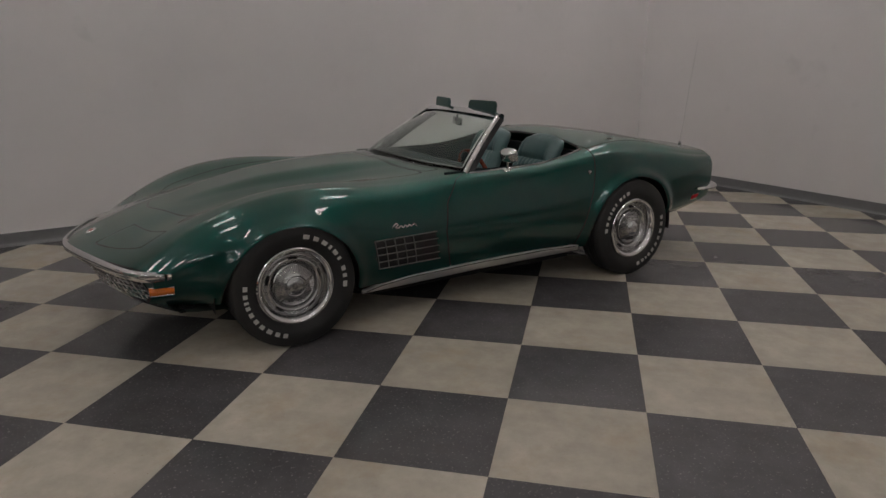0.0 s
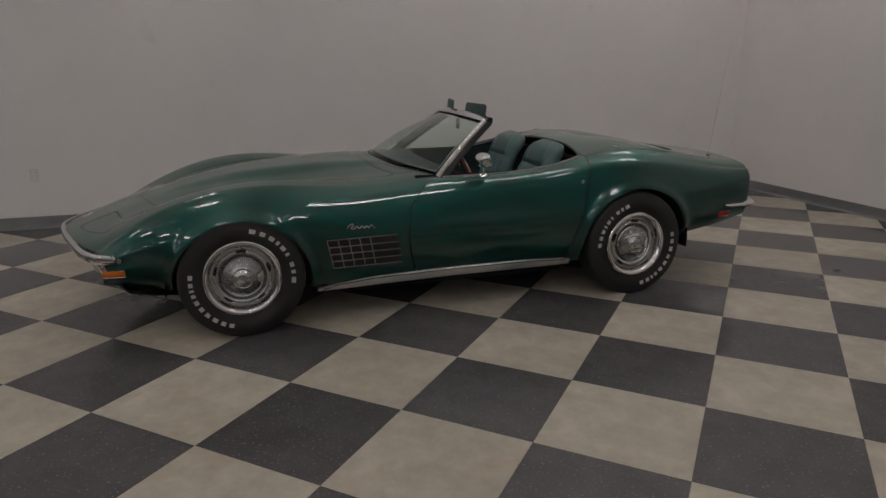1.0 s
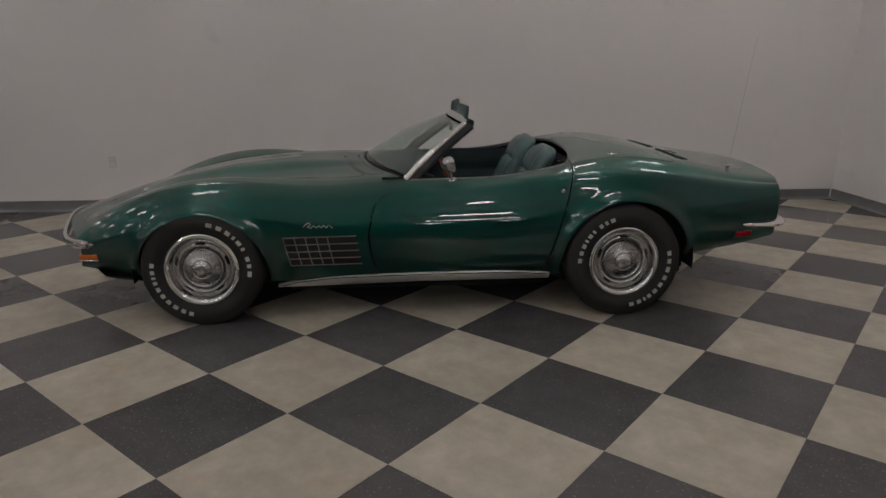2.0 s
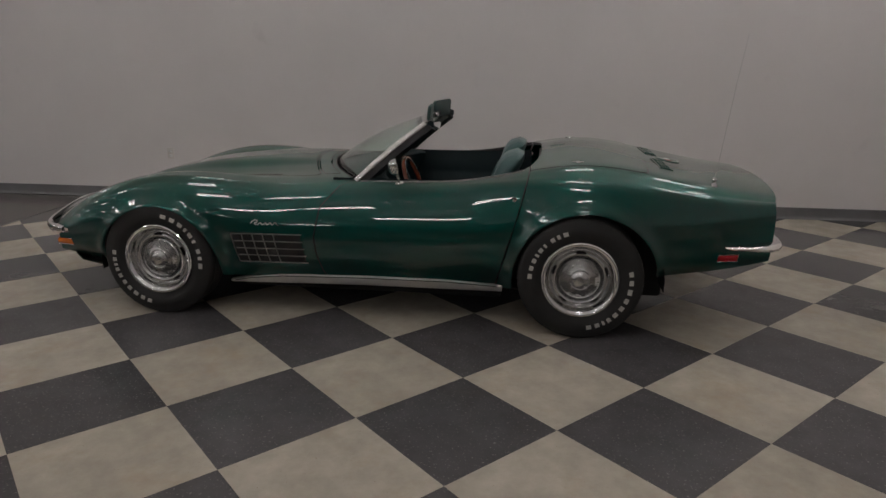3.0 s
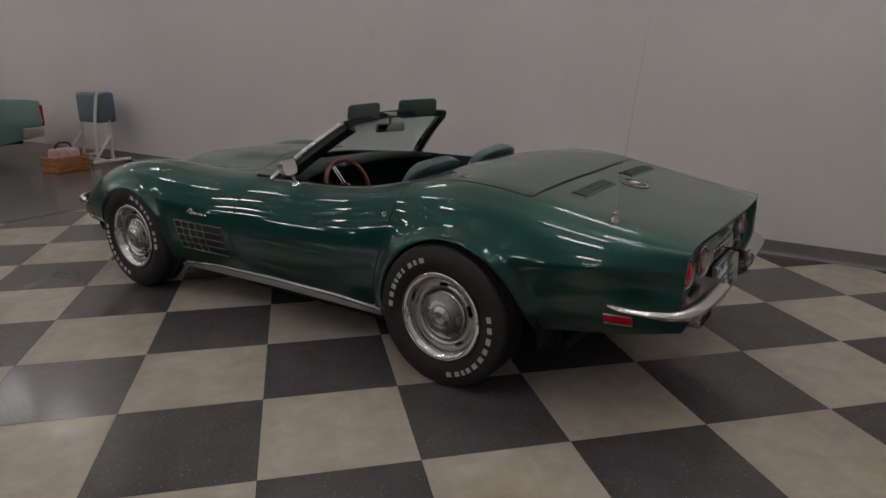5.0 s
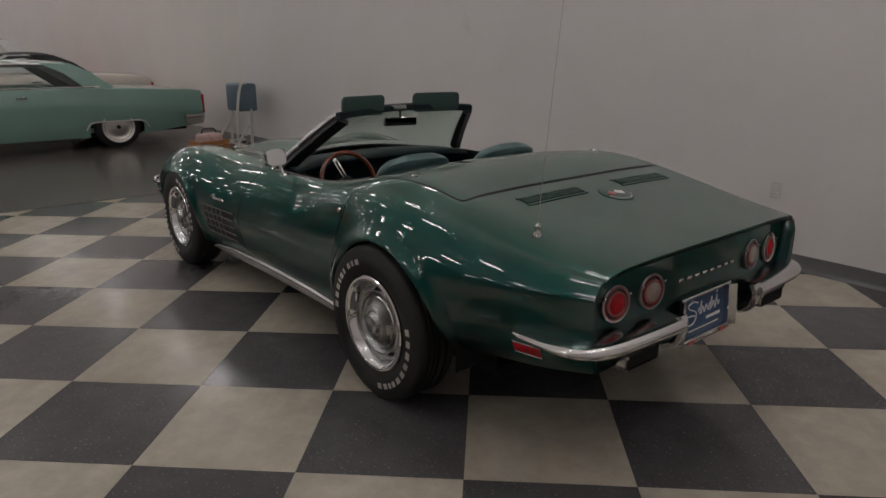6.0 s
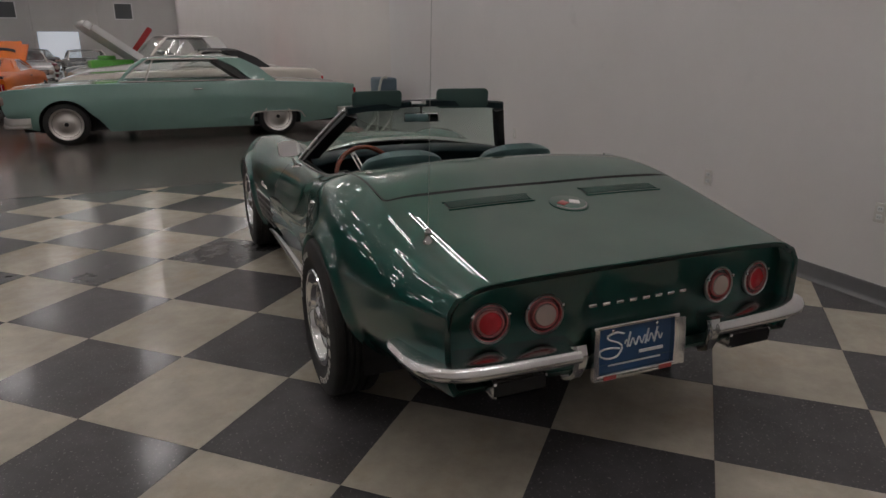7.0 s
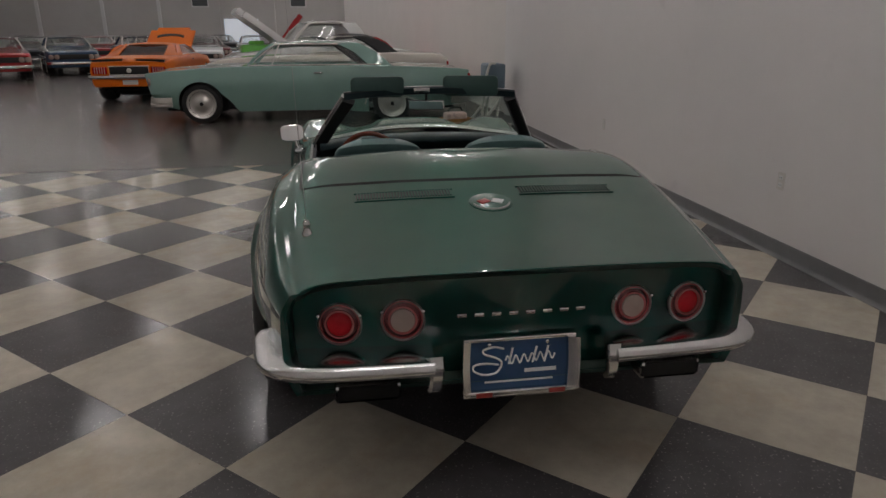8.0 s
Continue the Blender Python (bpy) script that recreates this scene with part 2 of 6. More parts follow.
def lathe(bm, profile, steps=64, axis="y", centre=(0, 0, 0), closed=False):
    """Turn a profile of (radius, along) round an axis through centre."""
    rings = []
    for k in range(steps):
        a = 2 * math.pi * k / steps
        ring = []
        for r, h in profile:
            if axis == "y":
                p = (r * math.cos(a), h, r * math.sin(a))
            elif axis == "x":
                p = (h, r * math.cos(a), r * math.sin(a))
            else:
                p = (r * math.cos(a), r * math.sin(a), h)
            ring.append(bm.verts.new(Vector(p) + Vector(centre)))
        rings.append(ring)
    n = len(profile)
    for k in range(steps):
        a, b = rings[k], rings[(k + 1) % steps]
        for i in range(n if closed else n - 1):
            j = (i + 1) % n
            bm.faces.new((a[i], b[i], b[j], a[j]))
    return rings


def tube(bm, pts, radius, seg=10, close=False):
    """A round tube along points; radius is a number or one for each point."""
    pts = [Vector(p) for p in pts]
    n = len(pts)
    rings, up = [], Vector((0, 0, 1))
    for i, p in enumerate(pts):
        a = pts[(i - 1) % n] if (close or i > 0) else p
        b = pts[(i + 1) % n] if (close or i < n - 1) else p
        d = (b - a).normalized()
        side = d.cross(up)
        if side.length < 1e-4:
            side = d.cross(Vector((1, 0, 0)))
        side.normalize()
        nrm = side.cross(d).normalized()
        r = radius[i] if isinstance(radius, (list, tuple)) else radius
        rings.append([bm.verts.new(p + side * r * math.cos(2 * math.pi * k / seg) + nrm * r * math.sin(2 * math.pi * k / seg)) for k in range(seg)])
    for i in range(n if close else n - 1):
        a, b = rings[i], rings[(i + 1) % n]
        for k in range(seg):
            bm.faces.new((a[k], a[(k + 1) % seg], b[(k + 1) % seg], b[k]))
    if not close:
        bm.faces.new(rings[0][::-1])
        bm.faces.new(rings[-1])


def sweep(bm, path, profile, out_of=None, caps=True):
    """Sweep a closed profile of (outward, up) along a path; outward is to the right of the path unless out_of gives it."""
    path = [Vector(p) for p in path]
    rings = []
    for i, p in enumerate(path):
        a, b = path[max(i - 1, 0)], path[min(i + 1, len(path) - 1)]
        d = (b - a).normalized()
        o = d.cross(Vector((0, 0, 1))).normalized() if out_of is None else Vector(out_of(i, d))
        u = o.cross(d).normalized()
        rings.append([bm.verts.new(p + o * x + u * y) for x, y in (profile(i) if callable(profile) else profile)])
    n = len(rings[0])
    for a, b in zip(rings, rings[1:]):
        for k in range(n):
            bm.faces.new((a[k], b[k], b[(k + 1) % n], a[(k + 1) % n]))
    if caps:
        bm.faces.new(rings[0])
        bm.faces.new(rings[-1][::-1])
    bmesh.ops.recalc_face_normals(bm, faces=bm.faces)


def smooth_path(pts, n=8):
    """Catmull-Rom points through pts."""
    pts = [Vector(p) for p in pts]
    out = []
    for i in range(len(pts) - 1):
        p0, p1, p2, p3 = pts[max(i - 1, 0)], pts[i], pts[i + 1], pts[min(i + 2, len(pts) - 1)]
        for k in range(n):
            t = k / n
            out.append(0.5 * ((2 * p1) + (p2 - p0) * t + (2 * p0 - 5 * p1 + 4 * p2 - p3) * t * t + (3 * p1 - p0 - 3 * p2 + p3) * t ** 3))
    out.append(pts[-1])
    return out


def spline(xs, ys, q):
    """Natural cubic spline through (xs, ys) at q; ys may hold several columns."""
    xs, ys, q = np.asarray(xs, float), np.asarray(ys, float), np.asarray(q, float)
    n, h = len(xs), np.diff(xs)
    A = np.eye(n)
    r = np.zeros_like(ys)
    for i in range(1, n - 1):
        A[i, i - 1], A[i, i], A[i, i + 1] = h[i - 1], 2 * (h[i - 1] + h[i]), h[i]
        r[i] = 6 * ((ys[i + 1] - ys[i]) / h[i] - (ys[i] - ys[i - 1]) / h[i - 1])
    m = np.linalg.solve(A, r.reshape(n, -1)).reshape(ys.shape)
    k = np.clip(np.searchsorted(xs, q) - 1, 0, n - 2)
    a, b, hk = xs[k + 1] - q, q - xs[k], h[k]
    if ys.ndim > 1:
        a, b, hk = (v.reshape(-1, *([1] * (ys.ndim - 1))) for v in (a, b, hk))
    return (m[k] * a ** 3 + m[k + 1] * b ** 3) / (6 * hk) + (ys[k] / hk - m[k] * hk / 6) * a + (ys[k + 1] / hk - m[k + 1] * hk / 6) * b


ARCHES = ((1.235, 0.284, 0.378), (-1.258, 0.308, 0.400))


class Shell:
    """A surface that can be cut along the zero line of a field into panels with clean edges."""

    def __init__(self, verts, normals, faces):
        self.v, self.n, self.f = np.asarray(verts, float), np.asarray(normals, float), faces

    def keep(self, g):
        """The part of the shell where g is above zero."""
        v, n, new_v, new_n, cut, faces = self.v, self.n, [], [], {}, []
        base = len(v)
        pos = g > 0

        def at(i, j):
            key = (i, j) if i < j else (j, i)
            if key not in cut:
                a, b = key
                t = g[a] / (g[a] - g[b])
                cut[key] = base + len(new_v)
                new_v.append(v[a] * (1 - t) + v[b] * t)
                m = n[a] * (1 - t) + n[b] * t
                new_n.append(m / (np.linalg.norm(m) + 1e-9))
            return cut[key]

        for f in self.f:
            s = [pos[i] for i in f]
            if all(s):
                faces.append(f)
            elif any(s):
                poly = []
                for a, i in enumerate(f):
                    j = f[(a + 1) % len(f)]
                    if pos[i]:
                        poly.append(i)
                    if pos[i] != pos[j]:
                        poly.append(at(i, j))
                if len(poly) > 2:
                    faces.append(tuple(poly))
        vv = np.vstack([v, np.array(new_v).reshape(-1, 3)])
        nn = np.vstack([n, np.array(new_n).reshape(-1, 3)])
        used = sorted({i for f in faces for i in f})
        renum = {i: k for k, i in enumerate(used)}
        return Shell(vv[used], nn[used], [tuple(renum[i] for i in f) for f in faces])

    def split(self, field, gap=0.0034):
        g = field(self.v)
        return self.keep(g - gap), self.keep(-g - gap)

    def build(self, name, material, parent, label="", depth=0.016):
        """One mesh object with turned-in edges and true normals."""
        v, n, faces = list(map(tuple, self.v)), list(map(tuple, self.n)), [tuple(f) for f in self.f]
        count = {}
        for f in faces:
            for a, i in enumerate(f):
                j = f[(a + 1) % len(f)]
                count[(i, j)] = count.get((i, j), 0) + 1
        rim = [(i, j) for (i, j) in count if (j, i) not in count]
        flat_from = len(faces)
        dup = {}
        for i, j in rim:
            ids = []
            for k in (i, j):
                if k not in dup:
                    p, q = np.array(v[k]), np.array(n[k])
                    dup[k] = (len(v), len(v) + 1)
                    v.append(tuple(p)), v.append(tuple(p - q * depth))
                    n.append(tuple(q)), n.append(tuple(q))
                ids.append(dup[k])
            faces.append((ids[1][0], ids[0][0], ids[0][1], ids[1][1]))
        me = bpy.data.meshes.new(name)
        me.from_pydata(v, [], faces)
        me.update()
        for k, p in enumerate(me.polygons):
            p.use_smooth = k < flat_from
        me.normals_split_custom_set_from_vertices(n)
        me.materials.append(material)
        # panel edges are blackened to paint in the shade of the gaps
        if material is PAINT:
            me.materials.append(BLACK)
            for p in me.polygons[flat_from:]:
                c = p.center
                arch = min(math.hypot(c.x - cu, max(c.z - cz, 0)) - r for cu, cz, r in ARCHES)
                p.material_index = 0 if c.x < -2.2 or (abs(arch) < 0.03 and abs(c.y) > 0.5) else 1
        ob = new(name, me)
        if parent is not None:
            ob.parent = parent
        return tagged(ob, label)


def grid_shell(P):
    """A Shell from a grid of points P[i][j], normals to the left of i x j."""
    du, dv = np.gradient(P, axis=0), np.gradient(P, axis=1)
    n = np.cross(du, dv)
    n /= np.linalg.norm(n, axis=2, keepdims=True) + 1e-12
    a, b = P.shape[:2]
    faces = [(i * b + j, (i + 1) * b + j, (i + 1) * b + j + 1, i * b + j + 1) for i in range(a - 1) for j in range(b - 1)]
    return Shell(P.reshape(-1, 3), n.reshape(-1, 3), faces)


def soft_min(*g, k=0.02):
    """A minimum with rounded corners."""
    g = np.array(g)
    m = g.min(axis=0)
    return m - k * np.log(np.exp(-(g - m) / k).sum(axis=0))


# ---- the room ----
WALL_Y, WALL_X, END_X, FLOOR_END, FAR_X, SIDE_Y = -2.37, -4.80, 7.32, 3.85, 52.0, 30.0


def slab(name, lo, hi, material, label, category, m=None):
    bm = bmesh.new()
    box(bm, lo, hi, 0.0)
    ob = part(name, bm, material, None, smooth=False)
    if m is not None:
        ob.matrix_basis = m
    return tagged(ob, label, category, kind="structure")


slab("wall_side", (WALL_X - 0.2, WALL_Y - 0.2, 0), (END_X, WALL_Y, CEILING), WALL, "long off-white painted showroom wall with faint scuffs", "wall")
slab("wall_back", (WALL_X - 0.2, WALL_Y, 0), (WALL_X, SIDE_Y, CEILING), WALL, "off-white painted wall closing the checkered corner", "wall")
slab("wall_aisle", (0, -0.2, 0), (46.5, 0, CEILING), WALL_FAR, "off-white wall along the row of parked cars", "wall", pose(7.0, -2.72, 0, 0, 0, 2.4))
# the unseen opposite wall is kept dark to mute reflections on the flank
slab("wall_opposite", (WALL_X - 0.2, SIDE_Y, 0), (FAR_X + 0.2, SIDE_Y + 0.2, CEILING), WALL_GREY, "plain grey unseen wall that closes the hall", "wall")
slab("ceiling", (WALL_X - 0.2, -3.2, CEILING), (FAR_X + 0.2, SIDE_Y + 0.2, CEILING + 0.2), CEIL, "plain grey ceiling over the hall", "ceiling")
slab("floor", (WALL_X - 0.2, -4.0, -0.12), (FAR_X + 0.2, SIDE_Y + 0.2, -0.004), CONCRETE, "sealed brownish concrete floor with a worn gloss", "floor")


def cove_base(name, lo, hi, axis, side):
    """A rubber cove base: flat face, rounded top, flared foot."""
    bm = bmesh.new()
    prof = [(0.0, 0.105), (0.004, 0.112), (0.008, 0.108), (0.009, 0.03), (0.014, 0.015), (0.030, 0.004), (0.030, 0.0), (0.0, 0.0)]
    rings = []
    for end in (lo, hi):
        rings.append([bm.verts.new((end, side[0] + side[1] * o, z) if axis == "x" else (side[0] + side[1] * o, end, z)) for o, z in prof])
    n = len(prof)
    for k in range(n):
        bm.faces.new((rings[0][k], rings[1][k], rings[1][(k + 1) % n], rings[0][(k + 1) % n]))
    bm.faces.new(rings[0]), bm.faces.new(rings[1][::-1])
    bmesh.ops.recalc_face_normals(bm, faces=bm.faces)
    return tagged(part(name, bm, BASE, None), "grey rubber cove base along the foot of the wall", "baseboard", kind="structure")


cove_base("baseboard", WALL_X + 0.03, END_X, "x", (WALL_Y, 1))
cove_base("baseboard", WALL_Y, SIDE_Y, "y", (WALL_X, 1))


# ---- the green convertible ----
# the body is lofted through nine rails; each gives y and z at these stations from tail to nose
STATIONS = (-2.25, -2.1, -1.85, -1.55, -1.24, -0.95, -0.7, -0.4, 0, 0.3, 0.6, 0.9, 1.24, 1.6, 1.9, 2.08, 2.23)
crown_y = (0,) * 17
crown_z = (0.82, 0.833, 0.872, 0.932, 0.992, 0.93, 0.904, 0.88, 0.876, 0.872, 0.86, 0.84, 0.803, 0.735, 0.655, 0.59, 0.53)
deck_y = (0.3, 0.3, 0.3, 0.3, 0.3, 0.3, 0.3, 0.28, 0.28, 0.28, 0.27, 0.25, 0.24, 0.23, 0.22, 0.21, 0.2)
deck_z = (0.815, 0.83, 0.871, 0.931, 0.988, 0.926, 0.897, 0.87, 0.868, 0.864, 0.848, 0.828, 0.793, 0.728, 0.651, 0.588, 0.529)
valley_y = (0.5, 0.52, 0.53, 0.53, 0.53, 0.52, 0.52, 0.5, 0.5, 0.48, 0.46, 0.43, 0.41, 0.43, 0.45, 0.45, 0.45)
valley_z = (0.803, 0.821, 0.866, 0.923, 0.972, 0.912, 0.876, 0.845, 0.85, 0.84, 0.808, 0.786, 0.762, 0.708, 0.64, 0.578, 0.524)
wing_y = (0.605, 0.636, 0.656, 0.67, 0.682, 0.68, 0.665, 0.655, 0.64, 0.615, 0.6, 0.605, 0.605, 0.62, 0.62, 0.62, 0.62)
wing_z = (0.788, 0.802, 0.85, 0.908, 0.942, 0.907, 0.845, 0.823, 0.83, 0.822, 0.806, 0.83, 0.83, 0.756, 0.656, 0.58, 0.518)
crest_y = (0.652, 0.69, 0.718, 0.746, 0.768, 0.757, 0.725, 0.696, 0.688, 0.684, 0.694, 0.72, 0.725, 0.735, 0.73, 0.72, 0.7)
crest_z = (0.762, 0.772, 0.812, 0.86, 0.884, 0.868, 0.828, 0.806, 0.812, 0.8, 0.785, 0.82, 0.828, 0.752, 0.648, 0.572, 0.512)
shoulder_y = (0.686, 0.735, 0.778, 0.812, 0.836, 0.81, 0.774, 0.757, 0.755, 0.758, 0.772, 0.8, 0.812, 0.81, 0.792, 0.775, 0.76)
shoulder_z = (0.736, 0.738, 0.747, 0.768, 0.778, 0.77, 0.738, 0.725, 0.725, 0.72, 0.71, 0.742, 0.752, 0.682, 0.592, 0.535, 0.492)
hip_y = (0.704, 0.758, 0.809, 0.854, 0.868, 0.848, 0.824, 0.812, 0.814, 0.819, 0.832, 0.852, 0.862, 0.852, 0.822, 0.802, 0.785)
hip_z = (0.692, 0.685, 0.66, 0.64, 0.625, 0.58, 0.54, 0.52, 0.52, 0.52, 0.54, 0.61, 0.62, 0.56, 0.505, 0.48, 0.462)
flank_y = (0.698, 0.738, 0.78, 0.836, 0.864, 0.835, 0.814, 0.804, 0.806, 0.812, 0.826, 0.85, 0.862, 0.836, 0.8, 0.782, 0.78)
flank_z = (0.5, 0.475, 0.46, 0.45, 0.45, 0.39, 0.37, 0.37, 0.37, 0.37, 0.38, 0.42, 0.45, 0.41, 0.385, 0.395, 0.4)
sill_y = (0.675, 0.698, 0.7, 0.755, 0.845, 0.775, 0.765, 0.76, 0.76, 0.765, 0.775, 0.8, 0.845, 0.765, 0.715, 0.705, 0.745)
sill_z = (0.44, 0.4, 0.36, 0.33, 0.3, 0.24, 0.24, 0.24, 0.24, 0.24, 0.24, 0.245, 0.3, 0.28, 0.3, 0.318, 0.345)
RAILS = ((crown_y, crown_z), (deck_y, deck_z), (valley_y, valley_z), (wing_y, wing_z), (crest_y, crest_z), (shoulder_y, shoulder_z), (hip_y, hip_z), (flank_y, flank_z), (sill_y, sill_z))


def body_grid():
    s = np.array(STATIONS)
    c = np.array([np.column_stack(r) for r in RAILS]).transpose(1, 0, 2)
    fine = np.linspace(s[0], s[-1], 262)
    c = spline(s, c, fine)
    samples = (10, 10, 11, 9, 4, 5, 8, 8, 4, 3, 9, 7)
    knots = np.concatenate([np.linspace(i, i + 1, k, endpoint=False) for i, k in enumerate(samples)] + [[12.0]])
    rows, curves = [], []
    for si, cs in zip(fine, c):
        # two more knots hold the crest of the wings crisp
        crisp = float(np.interp(si, [-2.25, -1.0, -0.7, 0.5, 0.8, 1.9, 2.2], [0.6, 1.0, 0.5, 0.4, 1.0, 1.0, 0.3]))
        a, b = cs[4] - cs[3], cs[5] - cs[4]
        n1, n2 = np.array([-a[1], a[0]]) / np.linalg.norm(a), np.array([-b[1], b[0]]) / np.linalg.norm(b)
        cs = np.vstack([cs[:4], cs[3] + 0.72 * a + (0.0012 + 0.001 * crisp) * n1, cs[4:5], cs[4] + 0.30 * b + (0.0062 + 0.001 * crisp) * n2, cs[5:]])
        # a crease runs along the flank behind the rear wheel and ahead of the front one
        edge = float(np.interp(si, [-2.25, -2.1, -1.5, -1.2, 1.2, 1.6, 2.1], [0.9, 0.8, 0.6, 0.15, 0.15, 0.4, 0.6]))
        a, b = cs[8] - cs[7], cs[9] - cs[8]
        n1, n2 = np.array([-a[1], a[0]]) / np.linalg.norm(a), np.array([-b[1], b[0]]) / np.linalg.norm(b)
        cs = np.vstack([cs[:8], cs[7] + 0.78 * a + (0.0080 - 0.0055 * edge) * n1, cs[8:9], cs[8] + 0.16 * b + (0.0050 - 0.0025 * edge) * n2, cs[9:]])
        full = np.vstack([cs[:0:-1] * (-1, 1), cs])
        chord = np.concatenate([[0], np.cumsum(np.sqrt(np.linalg.norm(np.diff(full, axis=0), axis=1)) + 1e-6)])
        at = np.interp(np.concatenate([12 - knots[:0:-1], 12 + knots]), np.arange(25), chord)
        curves.append(spline(chord, full, at))
    # fair the panels lengthwise
    curves = np.array(curves)
    w = np.exp(-0.5 * (np.arange(-24, 25) / 9.0) ** 2)
    w /= w.sum()
    head = 2 * curves[:1] - curves[24:0:-1]
    tail = 2 * curves[-1:] - curves[-2:-26:-1]
    long = np.concatenate([head, curves, tail])
    curves = sum(k * long[i:i + len(curves)] for i, k in enumerate(w))
    for si, yz in zip(fine, curves):
        k = 0.32 * max(0.0, (si - 1.25) / 0.98) ** 2
        u = si - k * (np.abs(yz[:, 0]) / 0.8) ** 1.7
        # the tail bows out in plan, and the wheel arches have rolled lips
        u = u - 0.052 * np.clip((-1.85 - si) / 0.40, 0, 1) ** 2 * (1 - np.clip(np.abs(yz[:, 0]) / 0.68, 0, 1) ** 2)
        y = yz[:, 0].copy()
        for cu, cz, r in ARCHES:
            d = np.hypot(u - cu, np.maximum(yz[:, 1] - cz, 0))
            lip = np.where(d > r - 0.03, np.exp(-((d - r) / 0.042) ** 2), 0.0) * np.clip((np.abs(y) - 0.60) / 0.15, 0, 1)
            y += np.sign(y) * 0.024 * lip * np.clip(yz[:, 1] / 0.3, 0, 1)
        rows.append(np.stack([u, y, yz[:, 1]], axis=1))
    return np.array(rows)


BODY = body_grid()
_flat = BODY.reshape(-1, 3)
_nrm = grid_shell(BODY).n


def top_z(u, y):
    """Height of the upper body at (u, y)."""
    m = _nrm[:, 2] > 0.25
    p = _flat[m]
    d = (p[:, 0] - u) ** 2 + (p[:, 1] - y) ** 2
    i = np.argsort(d)[:7]
    A = np.column_stack([np.ones(7), p[i, 0] - u, p[i, 1] - y])
    return float(np.linalg.lstsq(A, p[i, 2], rcond=None)[0][0])


def side_y(u, z):
    """How far out the left flank is at (u, z)."""
    m = (_flat[:, 1] > 0.5) & (np.abs(_nrm[:, 1]) > 0.3)
    p = _flat[m]
    d = (p[:, 0] - u) ** 2 + (p[:, 2] - z) ** 2
    i = np.argsort(d)[:7]
    A = np.column_stack([np.ones(7), p[i, 0] - u, p[i, 2] - z])
    return float(np.linalg.lstsq(A, p[i, 1], rcond=None)[0][0])


def screen_base(y):
    return 0.335 - 0.275 * (np.abs(y) / 0.67) ** 2.2


def cockpit_field(p):
    u, y = p[:, 0], np.abs(p[:, 1])
    rear = -1.0 + 0.10 * (y / 0.65) ** 3
    side = np.interp(u, [-1.0, -0.8, -0.5, 0.1], [0.63, 0.652, 0.662, 0.676])
    return np.where(p[:, 2] > 0.7, soft_min(screen_base(y) - u, u - rear, side - y, k=0.018), -1.0)


def arch_field(p):
    g = np.full(len(p), 1.0)
    for cu, cz, r in ARCHES:
        d = np.hypot(p[:, 0] - cu, np.maximum(p[:, 2] - cz, 0)) - r
        g = np.minimum(g, np.where(np.abs(p[:, 1]) > 0.45, d, 1.0))
    return g


def door_field(sign):
    def g(p):
        z = p[:, 2]
        front = np.interp(z, [0.25, 0.306, 0.40, 0.508, 0.675, 0.79, 0.83, 0.90], [0.225, 0.245, 0.27, 0.284, 0.252, 0.15, 0.045, -0.02])
        rear = np.interp(z, [0.25, 0.323, 0.523, 0.716, 0.86, 0.95], [-0.765, -0.782, -0.838, -0.892, -0.926, -0.945])
        low = z - (0.262 + 0.0 * z)
        return np.where(p[:, 1] * sign > 0.5, np.minimum(np.minimum(front - p[:, 0], p[:, 0] - rear), low), -1.0)
    return g


def hood_field(p):
    u, y = p[:, 0], np.abs(p[:, 1])
    back = u - (0.46 - 0.17 * (y / 0.57) ** 2)
    front = ((1.812 - 0.16 * (y / 0.47) ** 1.25) - u) * 0.85
    side = (0.585 - 0.10 * np.clip((u - 0.3) / 1.4, 0, 1)) - y
    return np.where(p[:, 2] > 0.5, soft_min(back, front, side, k=0.03), -1.0)


def wiper_door_field(p):
    u, y = p[:, 0], np.abs(p[:, 1])
    return np.where(p[:, 2] > 0.5, soft_min(0.444 - 0.17 * (y / 0.57) ** 2 - u, u - screen_base(y) - 0.030, 0.56 - y, k=0.008), -1.0)


def lamp_door_field(sign):
    def g(p):
        u, y = p[:, 0], p[:, 1] * sign
        back, front = u + 0.12 * (y / 0.55) ** 2, u + 0.20 * (y / 0.55) ** 2
        return np.where(p[:, 2] > 0.45, soft_min(2.155 - front, back - 1.935, y - 0.235, 0.585 - y, k=0.006), -1.0)
    return g


def tonneau_field(p):
    u, y = p[:, 0], np.abs(p[:, 1])
    return np.where(p[:, 2] > 0.7, soft_min(u + 1.580 + 0.012 * (1 - (y / 0.6) ** 2), -0.9 - u + 0.0 * y, 0.668 - y, k=0.012), -1.0)


def dome_relief(P):
    """The raised power dome of the hood, widening to the cowl."""
    u, y = P[..., 0], np.abs(P[..., 1])
    half = np.interp(u, [0.3, 1.0, 1.62], [0.30, 0.25, 0.17])
    rise = np.interp(u, [0.28, 0.36, 0.48, 0.75, 1.2, 1.55, 1.70], [0.0, 0.010, 0.018, 0.026, 0.025, 0.012, 0.0])
    edge = np.clip((half - y) / 0.10 + 0.5, 0, 1)
    P[..., 2] += rise * edge * edge * (3 - 2 * edge) * (P[..., 2] > 0.6)
    return P


convertible = thing("convertible_car", "dark green vintage two-seat convertible with its top down, on checkered floor", "car", pose(0, 0.004, 0, 0, 0, -0.6))

